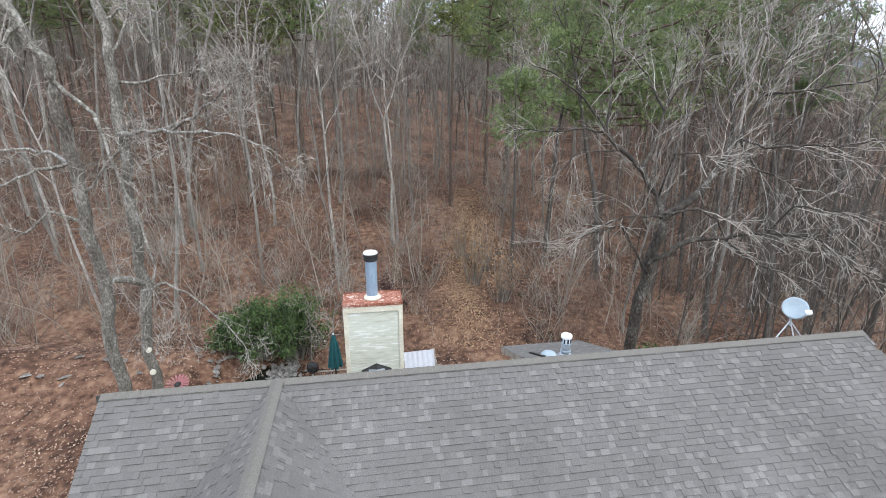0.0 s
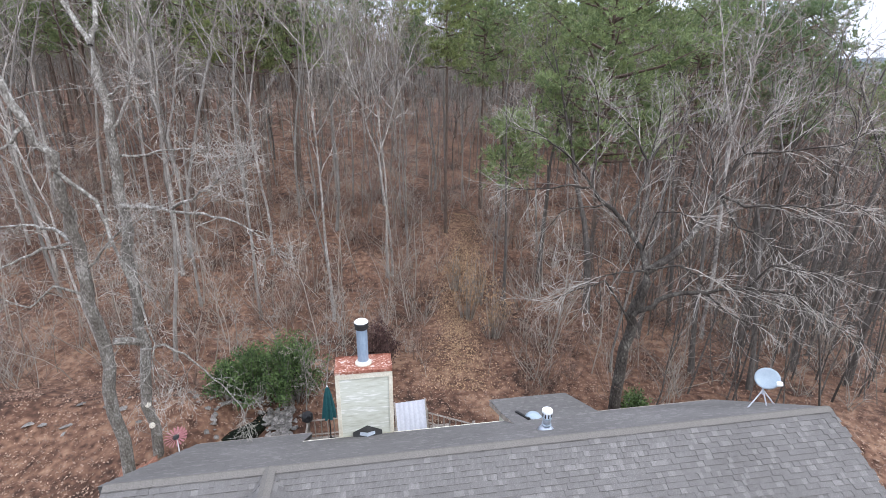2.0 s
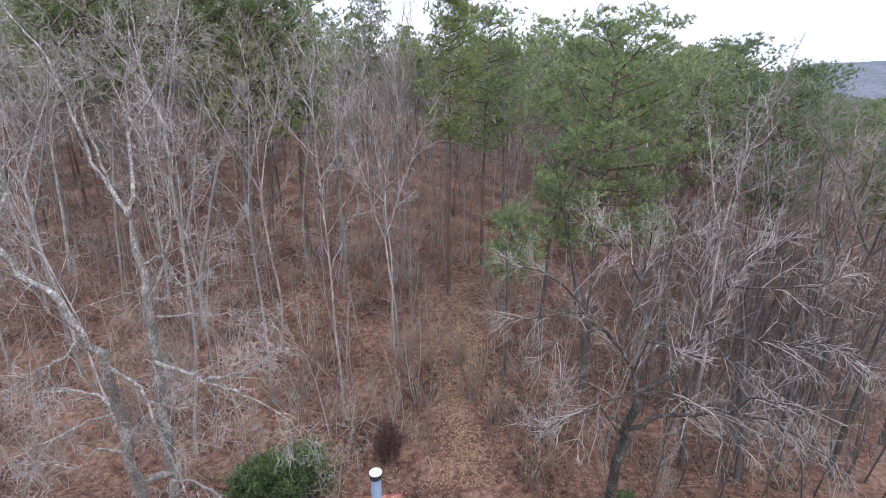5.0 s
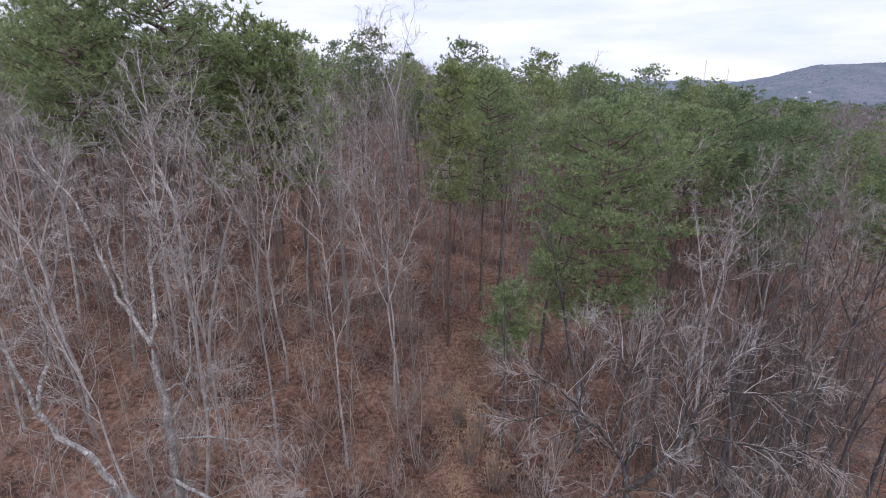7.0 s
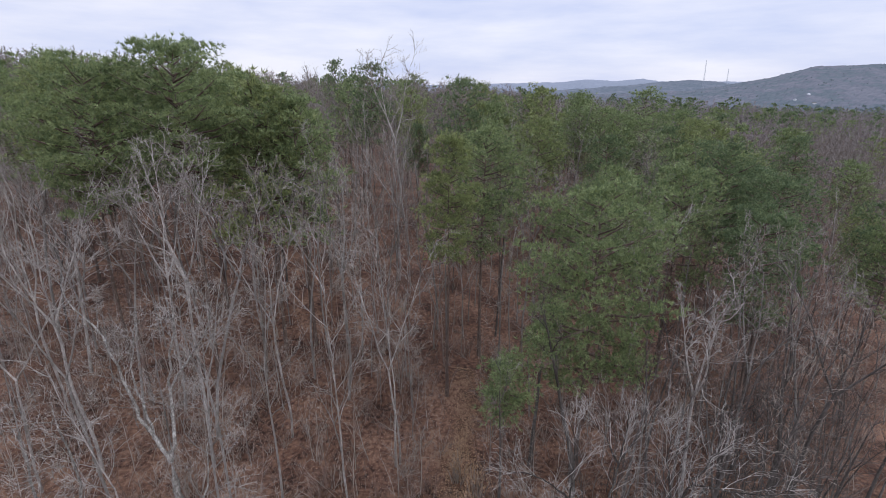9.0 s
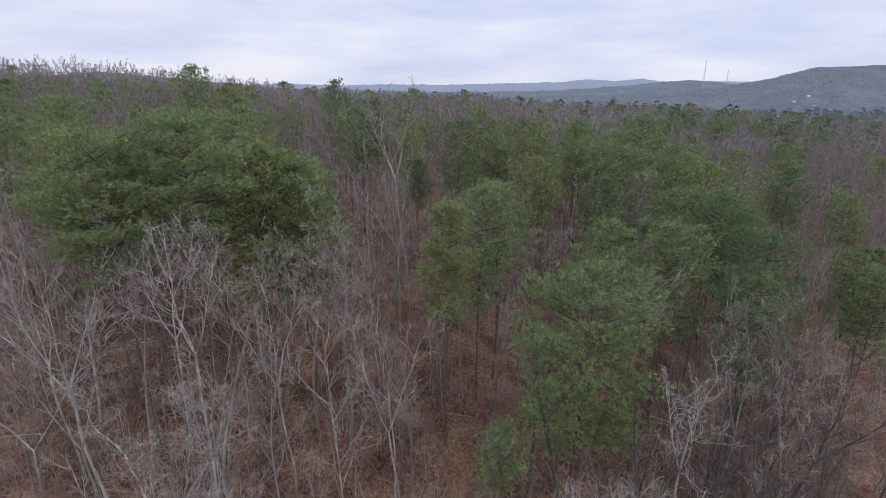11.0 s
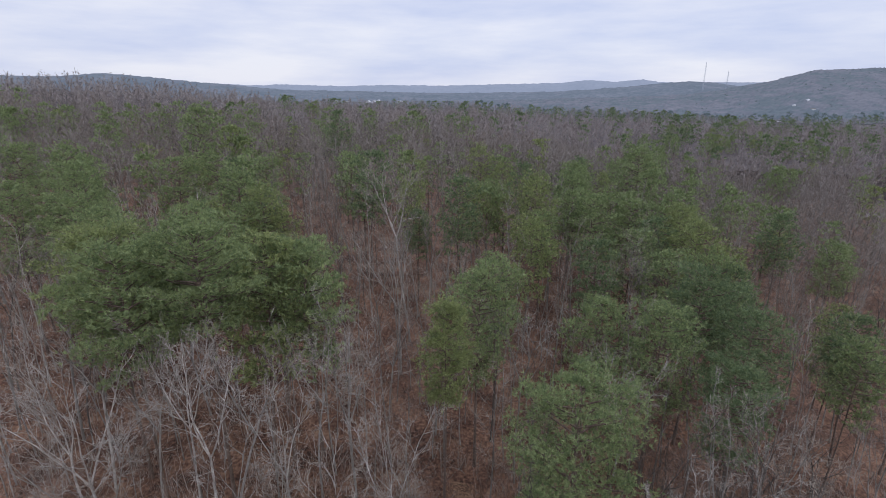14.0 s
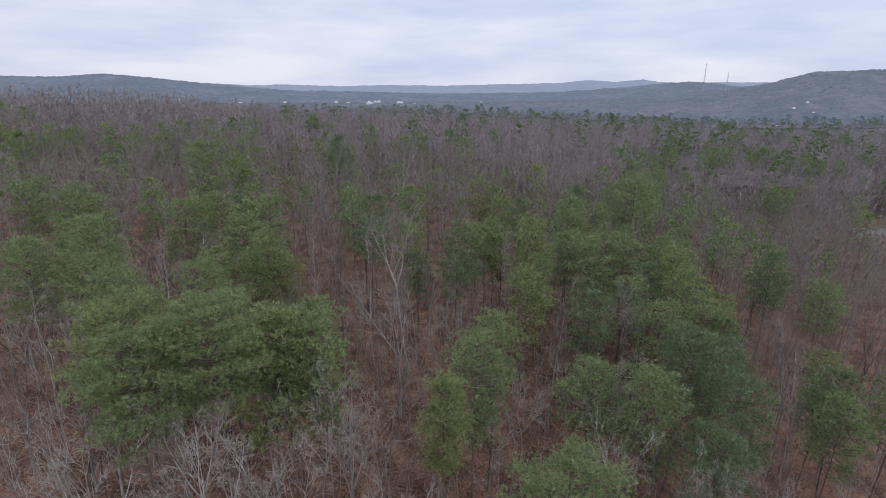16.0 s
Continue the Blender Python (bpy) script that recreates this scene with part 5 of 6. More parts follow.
mid_b, near_b, near_p, far_b, far_p = [[], []], [[], [], []], [[], []], [[], []], []
for _ in range(6800):
    y = 60 + 100 * math.sqrt(rng.random())
    x = (rng.random() * 2 - 1) * (1.0 * y + 8)
    if len(TAKEN) < 2600 and free(x, y, 2.7):
        TAKEN.append((x, y, 2.7))
        if rng.random() < 0.9 * piny(x, y):
            near_p[rng.random() < 0.3].append((x, y, 0.6 + 0.5 * rng.random(), rng.randrange(5), rng.random() * 6.28))
        else:
            near_b[(0, 0, 1, 1, 2)[rng.randrange(5)]].append((x, y, 0.7 + 0.4 * rng.random(), rng.randrange(8), rng.random() * 6.28))
near_b = [b[:640] for b in near_b]
for _ in range(2600):
    y = 23 + 40 * rng.random()
    x = (rng.random() * 2 - 1) * (1.0 * y + 4)
    if on_track(x, y, 1.3) or not free(x, y, 2.0):
        continue
    TAKEN.append((x, y, 2.0))
    mid_b[rng.random() < (0.9 if x > 5 else 0.4)].append((x, y, (0.4 + 0.45 * rng.random()) * (0.75 if y < 30 else 1), rng.randrange(8), rng.random() * 6.28))
for _ in range(1500):
    y = 34 + 34 * rng.random()
    x = (rng.random() * 2 - 1) * (1.0 * y + 4)
    if free(x, y, 2.2):
        TAKEN.append((x, y, 2.5))
        mid_b[rng.random() < (0.9 if x > 5 else 0.4)].append((x, y, 0.62 + 0.4 * rng.random(), rng.randrange(8), rng.random() * 6.28))
for _ in range(900):
    y = 22 + 50 * rng.random()
    x = 14 + (0.98 * y - 10) * rng.random()
    if free(x, y, 1.7):
        TAKEN.append((x, y, 1.8))
        mid_b[1].append((x, y, 0.45 + 0.45 * rng.random(), rng.randrange(8), rng.random() * 6.28))
for x, y in FAR_PINES:
    near_p[0].append((x, y, 0.92 + 0.16 * rng.random(), rng.randrange(5), rng.random() * 6.28))
    near_p[0].append((x + rng.gauss(0, 4), y + rng.gauss(0, 5), 0.85 + 0.2 * rng.random(), rng.randrange(5), rng.random() * 6.28))
    near_p[rng.random() < 0.3].append((x + rng.gauss(0, 5), y + rng.gauss(0, 6), 0.8 + 0.2 * rng.random(), rng.randrange(5), rng.random() * 6.28))
for x, y, top in ((-26, 124, 23.6), (-5.2, 76, 22.6), (-24.5, 62.4, 23.2), (5.9, 63.3, 19.8), (22.7, 83.8, 19.4), (-10.3, 66, 22.8), (-75, 116, 26.6), (-51, 118, 25.0), (46, 93, 15.0), (36, 72, 15.2), (52, 120, 13.0),
                  (30, 66, 16.4), (41, 84, 15.0), (60, 105, 12.4), (24, 96, 18.4), (14, 108, 20.0), (-40, 100, 24.4), (-33, 86, 24.0), (-60, 92, 25.2), (70, 130, 12.0), (88, 128, 12.0), (10, 86, 20.4)):
    near_p[0].append((x, y, (top - ground(x, y)) / 16, rng.randrange(5), rng.random() * 6.28))
for _ in range(3000):
    y = 155 + 500 * rng.random() ** 0.8
    x = (rng.random() * 2 - 1) * (1.02 * y)
    if 0.86 < x / y and y < 158:
        continue
    s = 0.8 + 0.4 * rng.random()
    p = 0.07 * step(-190, -60, x) + 0.6 * max(0, noise.noise((x * 0.012, y * 0.008, 6.1))) * step(-90, -20, x) + 0.16 * step(20, 200, x)
    if rng.random() < p:
        far_p.append((x, y, s, rng.randrange(4), rng.random() * 6.28))
    else:
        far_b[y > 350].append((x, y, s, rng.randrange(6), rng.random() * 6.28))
for _ in range(1500):
    y = 132 + 220 * rng.random()
    x = (rng.random() * 2 - 1) * 1.02 * y
    if not (0.86 < x / y and y < 158):
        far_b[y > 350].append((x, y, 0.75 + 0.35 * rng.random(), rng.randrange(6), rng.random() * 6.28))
for places, mt in zip(mid_b, (M_TWIG, M_TWIGR)):
    scatter("slender_wood", [k[1] for k in LBN], places, mt, "slender leafless trees filling the wood", "wood")
    scatter("slender_trunks", [k[0] for k in LBN], places, M_BARK, "slender trunks and limbs of leafless trees", "wood")
for places, mt in zip(near_b, (M_FUZZ, M_FUZZ, M_FUZZB)):
    scatter("far_wood", [k[1] for k in LB], places, mt, "leafless grey-brown wood covering the hill", "wood")
    scatter("far_limbs", [k[0] for k in LB], places, M_BARK, "grey trunks and limbs of the leafless wood", "wood")
for places, mt in zip(near_p, (M_NEEDLE, M_NEEDLEL)):
    scatter("far_pines", [k[1] for k in LP], places, mt, "green pine crowns standing among bare wood", "wood")
    scatter("far_pine_trunks", [k[0] for k in LP], places, M_PBARK, "pine trunks standing among bare wood", "wood")
# nearer band paled, farther band also blued, in place of haze
for places, mt in zip(far_b, (M_FAR_HAZE, M_FARTHER_HAZE)):
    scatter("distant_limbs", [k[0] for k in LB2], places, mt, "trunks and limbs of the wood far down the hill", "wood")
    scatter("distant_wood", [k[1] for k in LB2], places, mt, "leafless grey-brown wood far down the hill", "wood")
scatter("distant_pines", [k[1] for k in LP2], far_p, M_NEEDLED, "dark pine crowns far down the hill", "wood")

# young growth between the trunks
SAP = []
for k in range(8):
    r2 = random.Random(500 + k)
    g = Geo()
    pts = bent(r2, Vector((0, 0, -0.1)), Vector((r2.gauss(0, 0.2), r2.gauss(0, 0.2), 1)), 3.4, 4, 0.14, 0.03)
    g.tube(pts, [0.02, 0.017, 0.013, 0.009, 0.004], 3)
    for j in range(18):
        c, cd = along(pts, 0.2 + 0.78 * j / 18)
        e = c + side_way(r2, cd, 0.6 + 0.4 * r2.random()) * (0.4 + 0.5 * r2.random())
        s = side_way(r2, (e - c).normalized(), 1.57) * 0.008
        g.tri(c - s, c + s, e)
    SAP.append(arrays(g))
saps = [[], []]
for _ in range(1250):
    y = 14 + 26 * rng.random() ** 0.8
    x = (rng.random() * 2 - 1) * (0.95 * y + 4)
    if on_track(x, y, 1.0) or (y < 15.5 and -7 < x < 3):
        continue
    if x > 7 and y < 27 and rng.random() < 0.5:
        continue
    saps[rng.random() < 0.45].append((x, y, 0.3 + 0.7 * rng.random() ** 1.5, rng.randrange(8), rng.random() * 6.28))
scatter("saplings", SAP, saps[0], M_TWIGR, "thin brown saplings rising from leaf litter", "undergrowth")
scatter("grey_saplings", SAP, saps[1], M_TWIG, "thin grey saplings rising from leaf litter", "undergrowth")


brush = []
for _ in range(900):
    y = 40 + 70 * rng.random()
    brush.append(((rng.random() * 2 - 1) * (0.95 * y + 4), y, 0.7 + 0.9 * rng.random(), rng.randrange(8), rng.random() * 6.28))
scatter("far_brush", SAP, brush, M_TWIGR, "brown brush under the farther trees", "undergrowth")
SAP2 = []
for k in range(6):
    r2 = random.Random(540 + k)
    g = Geo()
    pts = bent(r2, Vector((0, 0, -0.1)), Vector((r2.gauss(0, 0.1), r2.gauss(0, 0.1), 1)), 6.2, 5, 0.09, 0.02)
    g.tube(pts, [0.04, 0.035, 0.028, 0.02, 0.012, 0.004], 3)
    for j in range(14):
        c, cd = along(pts, 0.12 + 0.86 * j / 14)
        w = side_way(r2, cd, 0.8 + 0.3 * r2.random())
        bp = bent(r2, c, w, 1.1 + 0.8 * r2.random(), 2, 0.15, 0.08)
        g.tube(bp, [0.013, 0.009, 0.004], 3)
        for _ in range(5):
            p, pd = along(bp, 0.2 + 0.79 * r2.random())
            e = p + side_way(r2, pd, 0.4 + 0.4 * r2.random()) * (0.3 + 0.45 * r2.random())
            s = side_way(r2, (e - p).normalized(), 1.57) * 0.007
            g.tri(p - s, p + s, e)
    SAP2.append(arrays(g))
unders = [[], []]
for _ in range(330):
    y = 16 + 22 * rng.random() ** 0.9
    x = (rng.random() * 2 - 1) * (0.92 * y + 3)
    if on_track(x, y, 1.4) or (y < 17 and -7 < x < 4):
        continue
    if x > 7 and y < 27 and rng.random() < 0.5:
        continue
    unders[rng.random() < 0.25].append((x, y, 0.35 + 0.55 * rng.random(), rng.randrange(6), rng.random() * 6.28))
scatter("understory", SAP2, unders[0], M_TWIG, "slender leafless grey understory trees on the slope", "undergrowth")
scatter("brown_understory", SAP2, unders[1], M_TWIGR, "slender leafless brown understory trees on the slope", "undergrowth")


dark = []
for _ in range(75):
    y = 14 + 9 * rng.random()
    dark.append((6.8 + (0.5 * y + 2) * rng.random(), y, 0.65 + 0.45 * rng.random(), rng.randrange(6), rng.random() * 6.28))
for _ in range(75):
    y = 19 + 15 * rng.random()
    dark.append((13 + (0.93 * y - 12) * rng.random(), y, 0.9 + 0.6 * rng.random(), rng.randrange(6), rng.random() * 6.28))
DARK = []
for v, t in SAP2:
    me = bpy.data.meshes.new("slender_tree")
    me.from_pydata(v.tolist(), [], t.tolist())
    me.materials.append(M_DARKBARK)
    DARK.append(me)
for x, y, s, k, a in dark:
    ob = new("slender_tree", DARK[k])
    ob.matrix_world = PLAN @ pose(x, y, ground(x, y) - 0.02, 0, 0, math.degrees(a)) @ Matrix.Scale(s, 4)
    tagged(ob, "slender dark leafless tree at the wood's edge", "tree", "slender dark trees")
CLUMP = []
for k in range(6):
    r2 = random.Random(560 + k)
    g = Geo()
    for _ in range(9):
        d = side_way(r2, UP, 0.15 + 0.55 * r2.random())
        bp = bent(r2, Vector((r2.gauss(0, 0.12), r2.gauss(0, 0.12), -0.05)), d, 1.0 + 1.1 * r2.random(), 3, 0.16, 0.02)
        g.tube(bp, [0.012, 0.01, 0.007, 0.003], 3)
        for _ in range(7):
            p, pd = along(bp, 0.25 + 0.74 * r2.random())
            e = p + side_way(r2, pd, 0.4 + 0.6 * r2.random()) * (0.25 + 0.4 * r2.random())
            s = side_way(r2, (e - p).normalized(), 1.57) * 0.006
            g.tri(p - s, p + s, e)
    CLUMP.append(arrays(g))
clumps = [[], []]
for _ in range(560):
    y = 14.2 + 20 * rng.random() ** 1.1
    x = (rng.random() * 2 - 1) * (0.92 * y + 3)
    if on_track(x, y, 1.15) or (y < 16 and -7 < x < 2.5):
        continue
    if x > 7 and y < 27 and rng.random() < 0.5:
        continue
    clumps[rng.random() < 0.5].append((x, y, 0.6 + 0.8 * rng.random(), rng.randrange(6), rng.random() * 6.28))
scatter("brushwood", CLUMP, clumps[0], M_TWIG, "low tangled grey brushwood on leaf litter", "undergrowth")
scatter("brown_brushwood", CLUMP, clumps[1], M_TWIGR, "low tangled brown brushwood on leaf litter", "undergrowth")


# ---- shrubs ----
def leafy(seed, radius, height, stems, leaves, size, flat=1.0):
    """Stems and leaves of a shrub with an uneven outline."""
    r = random.Random(seed)
    wood, green = Geo(), Geo()
    for k in range(stems):
        a, o = r.random() * 6.28, r.random()
        tip = Vector((radius * o * math.cos(a), radius * o * math.sin(a), height * (1 - 0.45 * o * o) * (0.5 + 0.65 * r.random())))
        p0 = Vector((tip.x * 0.35, tip.y * 0.35, -0.05))
        mid = p0.lerp(tip, 0.55) + Vector((r.gauss(0, 0.1), r.gauss(0, 0.1), 0.15))
        wood.tube([p0, mid, tip], [0.018, 0.012, 0.005], 3)
        for _ in range(leaves):
            c, cd = along([p0, mid, tip], 0.3 + 0.69 * r.random())
            c = c + Vector((r.gauss(0, 0.1), r.gauss(0, 0.1), r.gauss(0, 0.08)))
            w = side_way(r, (cd + Vector((0, 0, -0.4 * flat))).normalized(), 0.4 + 0.8 * r.random())
            s = side_way(r, w, 1.57) * size * 0.2
            m = c + w * size * 0.5
            green.quad(c, m - s, c + w * size, m + s)
    return wood, green


STEMS = ("woody_stem", "foliage")
hero("evergreen_shrub", leafy(3, 1.3, 2.3, 110, 62, 0.12), (M_BARK, M_SHRUB), -4.75, 14.4, "broad leafy dark green shrub behind the pond", "shrub", names=STEMS, keep=0.8)
hero("evergreen_shrub", leafy(4, 1.15, 1.9, 90, 60, 0.12), (M_BARK, M_SHRUB), -5.9, 14.35, "leafy dark green shrub behind the pond", "shrub", names=STEMS, keep=0.8)
hero("evergreen_shrub", leafy(8, 0.8, 1.25, 60, 55, 0.11), (M_BARK, M_SHRUB), -6.75, 14.1, "low leafy dark green shrub behind the pond", "shrub", names=STEMS, keep=0.8)
for k, (x, y) in enumerate(((-4.2, 14.0), (-5.3, 15.3), (-6.6, 15.2), (-3.0, 14.8))):
    hero("bare_shrub", bare_tree(140 + k, 2.6 + 0.3 * k, 0.028, 0.12, 10, (4, 3, 2), 0.7, 0.4, wild=0.18, thin=0.006, limb=0.012), (M_BARK, M_TWIG), x, y, "leafless grey shrub among the evergreen shrubs", "shrub", names=STEMS, keep=0.6)
hero("brown_shrub", leafy(5, 0.6, 1.9, 70, 60, 0.10), (M_TWIGR, M_WITHER), -2.0, 16.1, "dense dark brown withered shrub", "shrub", names=STEMS)
hero("evergreen_shrub", leafy(6, 0.5, 0.8, 40, 26, 0.12), (M_BARK, M_SHRUB), 6.5, 14.0, "low green shrub at the foot of the spreading tree", "shrub", names=STEMS)
for k, (x, y) in enumerate(((1.3, 20.0), (1.9, 21.4), (0.9, 22.6), (2.3, 18.6))):
    hero("beech_sapling", leafy(20 + k, 0.8, 2.6, 34, 16, 0.12), (M_TWIG, M_BEECH), x, y, "young beech holding dry tan leaves", "sapling", names=STEMS)
hero("bare_shrub", bare_tree(31, 3.0, 0.03, 0.12, 9, (4, 3, 2), 0.7, 0.4, wild=0.16, thin=0.005, limb=0.012), (M_BARK, M_TWIGP), -3.5, 13.6, "leafless pale shrub beside the deck", "shrub", names=STEMS)


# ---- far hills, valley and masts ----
# woods of the distance; their haze is put into emission as a blue glow
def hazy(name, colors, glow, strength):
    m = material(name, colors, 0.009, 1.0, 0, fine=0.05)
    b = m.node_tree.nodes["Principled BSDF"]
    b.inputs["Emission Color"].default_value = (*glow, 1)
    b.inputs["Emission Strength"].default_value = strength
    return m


M_RIDGE = hazy("ridge_wood_haze_glow", [(0.012, 0.02, 0.016), (0.03, 0.036, 0.036), (0.085, 0.08, 0.084)], (0.25, 0.32, 0.46), 0.36)
M_RIDGE2 = hazy("far_ridge_wood_haze_glow", [(0.05, 0.05, 0.055), (0.08, 0.08, 0.09)], (0.31, 0.39, 0.55), 0.55)


def patchy_haze(name, glow, strength):
    """Far woods, bare wood and pines mixed in patches; added blue emission stands in for haze."""
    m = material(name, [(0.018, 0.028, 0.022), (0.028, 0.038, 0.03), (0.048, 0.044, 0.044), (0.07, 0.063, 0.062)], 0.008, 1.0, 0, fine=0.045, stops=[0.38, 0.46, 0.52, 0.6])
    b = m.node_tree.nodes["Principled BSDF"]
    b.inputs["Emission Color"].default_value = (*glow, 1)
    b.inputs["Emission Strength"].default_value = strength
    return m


M_HILL = patchy_haze("hill_treetops_haze_glow", (0.25, 0.31, 0.45), 0.32)


def hill_z(crest, base, u, t):
    return base + (crest(u) - base) * (math.sin(t * 1.5708) ** 1.3)


def ridge(name, dist, crest, mat, label, depth, base, rough, seed, x0, x1, n, rows):
    """A range of wooded hills: crest gives the height at each bearing."""
    g = Geo()
    for j in range(rows + 1):
        t = j / rows
        y = dist - depth * (1 - t)
        for i in range(n + 1):
            u = x0 + (x1 - x0) * i / n
            q = 0.5 * noise.noise((u * 45, t * 5 + seed, 0.5)) + 0.8 * noise.noise((u * y * 0.11, y * 0.11, seed)) + 0.5 * noise.noise((u * y * 0.25, y * 0.2, seed + 3))
            g.v.append((u * y, y, hill_z(crest, base, u, t) + rough * q))
    for j in range(rows):
        for i in range(n):
            a = j * (n + 1) + i
            g.f.append((a, a + 1, a + n + 2, a + n + 1))
    solid(name, g, mat, Matrix(), label, "hills", kind="structure")


def crest_line(dist, eye, marks):
    """Height of a crest from (bearing, rise) marks; the rise is in thousandths of the distance above the eye."""
    us, hs = [m[0] for m in marks], [eye + dist * m[1] / 1000 for m in marks]
    return lambda u: float(np.interp(u, us, hs))


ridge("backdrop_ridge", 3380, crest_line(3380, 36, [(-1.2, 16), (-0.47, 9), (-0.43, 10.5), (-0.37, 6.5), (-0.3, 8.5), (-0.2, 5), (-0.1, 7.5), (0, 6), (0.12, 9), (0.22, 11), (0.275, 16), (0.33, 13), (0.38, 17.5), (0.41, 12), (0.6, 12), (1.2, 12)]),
      M_RIDGE2, "wooded ridge on the horizon, pale blue from added haze glow", 700, -40, 5, 3.0, -1.02, 1.02, 420, 14)
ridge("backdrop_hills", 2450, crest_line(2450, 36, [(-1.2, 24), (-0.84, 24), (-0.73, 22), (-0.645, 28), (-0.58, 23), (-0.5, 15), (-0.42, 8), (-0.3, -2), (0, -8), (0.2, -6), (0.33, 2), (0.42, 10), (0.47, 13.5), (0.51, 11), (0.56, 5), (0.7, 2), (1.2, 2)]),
      M_RIDGE, "wooded hills across the valley, blue-grey from added haze glow", 800, -40, 5, 5.0, -1.2, 1.2, 460, 26)
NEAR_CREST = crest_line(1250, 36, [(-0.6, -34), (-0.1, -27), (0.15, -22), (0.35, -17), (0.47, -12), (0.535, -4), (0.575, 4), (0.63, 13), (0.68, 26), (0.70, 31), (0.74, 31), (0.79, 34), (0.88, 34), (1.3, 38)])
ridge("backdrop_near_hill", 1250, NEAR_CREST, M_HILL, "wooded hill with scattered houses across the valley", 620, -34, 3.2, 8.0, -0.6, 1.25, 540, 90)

for k, (u, y, z0, h) in enumerate(((0.494, 1850, 60, 62), (0.538, 1900, 58, 38))):
    mast = thing("radio_mast", pose(u * y, y, z0 - 30), "thin lattice radio mast on the far hill", "mast")
    for j in range(3):
        a = j * 2.094
        g = Geo()
        g.tube([Vector((2.6 * math.cos(a), 2.6 * math.sin(a), 0)), Vector((0.8 * math.cos(a), 0.8 * math.sin(a), h + 30))], [0.35, 0.25], 4, False)
        part("leg", g, M_GALV, mast)
    for j in range(14):
        g = Geo()
        z = (j + 1) * (h + 26) / 15
        r2 = 2.6 - 1.8 * z / (h + 30)
        g.lathe([(r2 + 0.2, z - 0.25), (r2 + 0.2, z + 0.25)], 3)
        part("brace", g, M_GALV, mast)

# ---- canopy of the valley and the farther slopes ----
def canopy(name, x0, x1, y0, y1, nx, ny, mat, label, top, amp):
    """A rough sheet of far treetops standing over the ground."""
    g = Geo()
    for j in range(ny + 1):
        t = j / ny
        y = y0 * (y1 / y0) ** t
        for i in range(nx + 1):
            u = x0 + (x1 - x0) * i / nx
            x = u * y
            k = 0.02 * 700 / y
            z = ground(x, y) + top + amp * (noise.noise((x * k * 6, y * k * 6, 1.1)) + 0.7 * noise.noise((x * k * 16, y * k * 16, 5.1)))
            if j in (0, ny):
                z = ground(x, y) - 1
            g.v.append((x, y, z))
    for j in range(ny):
        for i in range(nx):
            a = j * (nx + 1) + i
            g.f.append((a, a + 1, a + nx + 2, a + nx + 1))
    ob = solid(name, g, mat, Matrix(), label, "wood", kind="stuff")


canopy("hill_wood", -1.05, 1.05, 165, 640, 240, 110, M_FARWOOD, "closed leafless wood far down the hill", 8.5, 2.6)
canopy("valley_wood", -1.1, 1.1, 560, 1150, 200, 90, patchy_haze("valley_treetops_haze_glow", (0.28, 0.32, 0.42), 0.13), "mixed bare wood and pines filling the valley", 10, 3.0)
canopy("far_valley_wood", -1.1, 1.1, 1150, 2600, 200, 60, patchy_haze("far_valley_treetops_haze_glow", (0.30, 0.35, 0.46), 0.2), "hazy mixed woods at the end of the valley", 11, 3.5)

# houses in the valley
rng = random.Random(41)
NEAR_HOUSES = [(384.0, 591.0, -3.4), (562.0, 834.0, 7.4), (599.0, 858.0, 15.4), (573.0, 805.0, 2.5)]
for k in range(28):
    if k < 4:
        x, y, z = NEAR_HOUSES[k]
        z -= 3
    else:
        y, u = 1680 + 270 * rng.random(), -0.62 + 0.72 * rng.random()
        x, z = u * y, ground(u * y, y) + 11
    w = (2.6 + 0.004 * y if y > 300 else 2.6) if k < 4 else 9 + 8 * rng.random()
    d, h = w * 0.6, 3.6
    t = thing("distant_house", pose(x, y, z - 2, 0, 0, rng.random() * 180), "small pale house among trees in the valley", "house", "houses in the valley")
    g = Geo()
    g.box(-w / 2, -d / 2, -8, w / 2, d / 2, 2 + h)
    part("wall", g, M_WHITE, t)
    g = Geo()
    z = 2 + h
    g.v = [(-w / 2 - 0.3, -d / 2 - 0.3, z), (w / 2 + 0.3, -d / 2 - 0.3, z), (w / 2 + 0.3, d / 2 + 0.3, z), (-w / 2 - 0.3, d / 2 + 0.3, z), (-w / 2, 0, z + d * 0.35), (w / 2, 0, z + d * 0.35)]
    g.f = [(0, 1, 5, 4), (2, 3, 4, 5), (1, 2, 5), (3, 0, 4), (3, 2, 1, 0)]
    part("roof", g, M_PANEL if k % 3 else M_ROAD, t)


# paved clearing beside the wood
g = Geo()
cols, rows = 16, 4
for j in range(rows + 1):
    for i in range(cols + 1):
        x, y = 125 + 45 * i / cols, 142 + 9 * j / rows + 3 * i / cols
        g.v.append((x, y, ground(x, y) + 0.25))
for j in range(rows):
    for i in range(cols):
        a = j * (cols + 1) + i
        g.f.append((a, a + 1, a + cols + 2, a + cols + 1))
solid("road", g, M_PALEROAD, Matrix(), "pale paved road in a clearing of the wood", "road", kind="structure")


# trees that stand out on the near hill and over the valley
def hill_foot(x, y):
    t = 1 - (1250 - y) / 620
    return hill_z(NEAR_CREST, -34, x / y, t) - 9


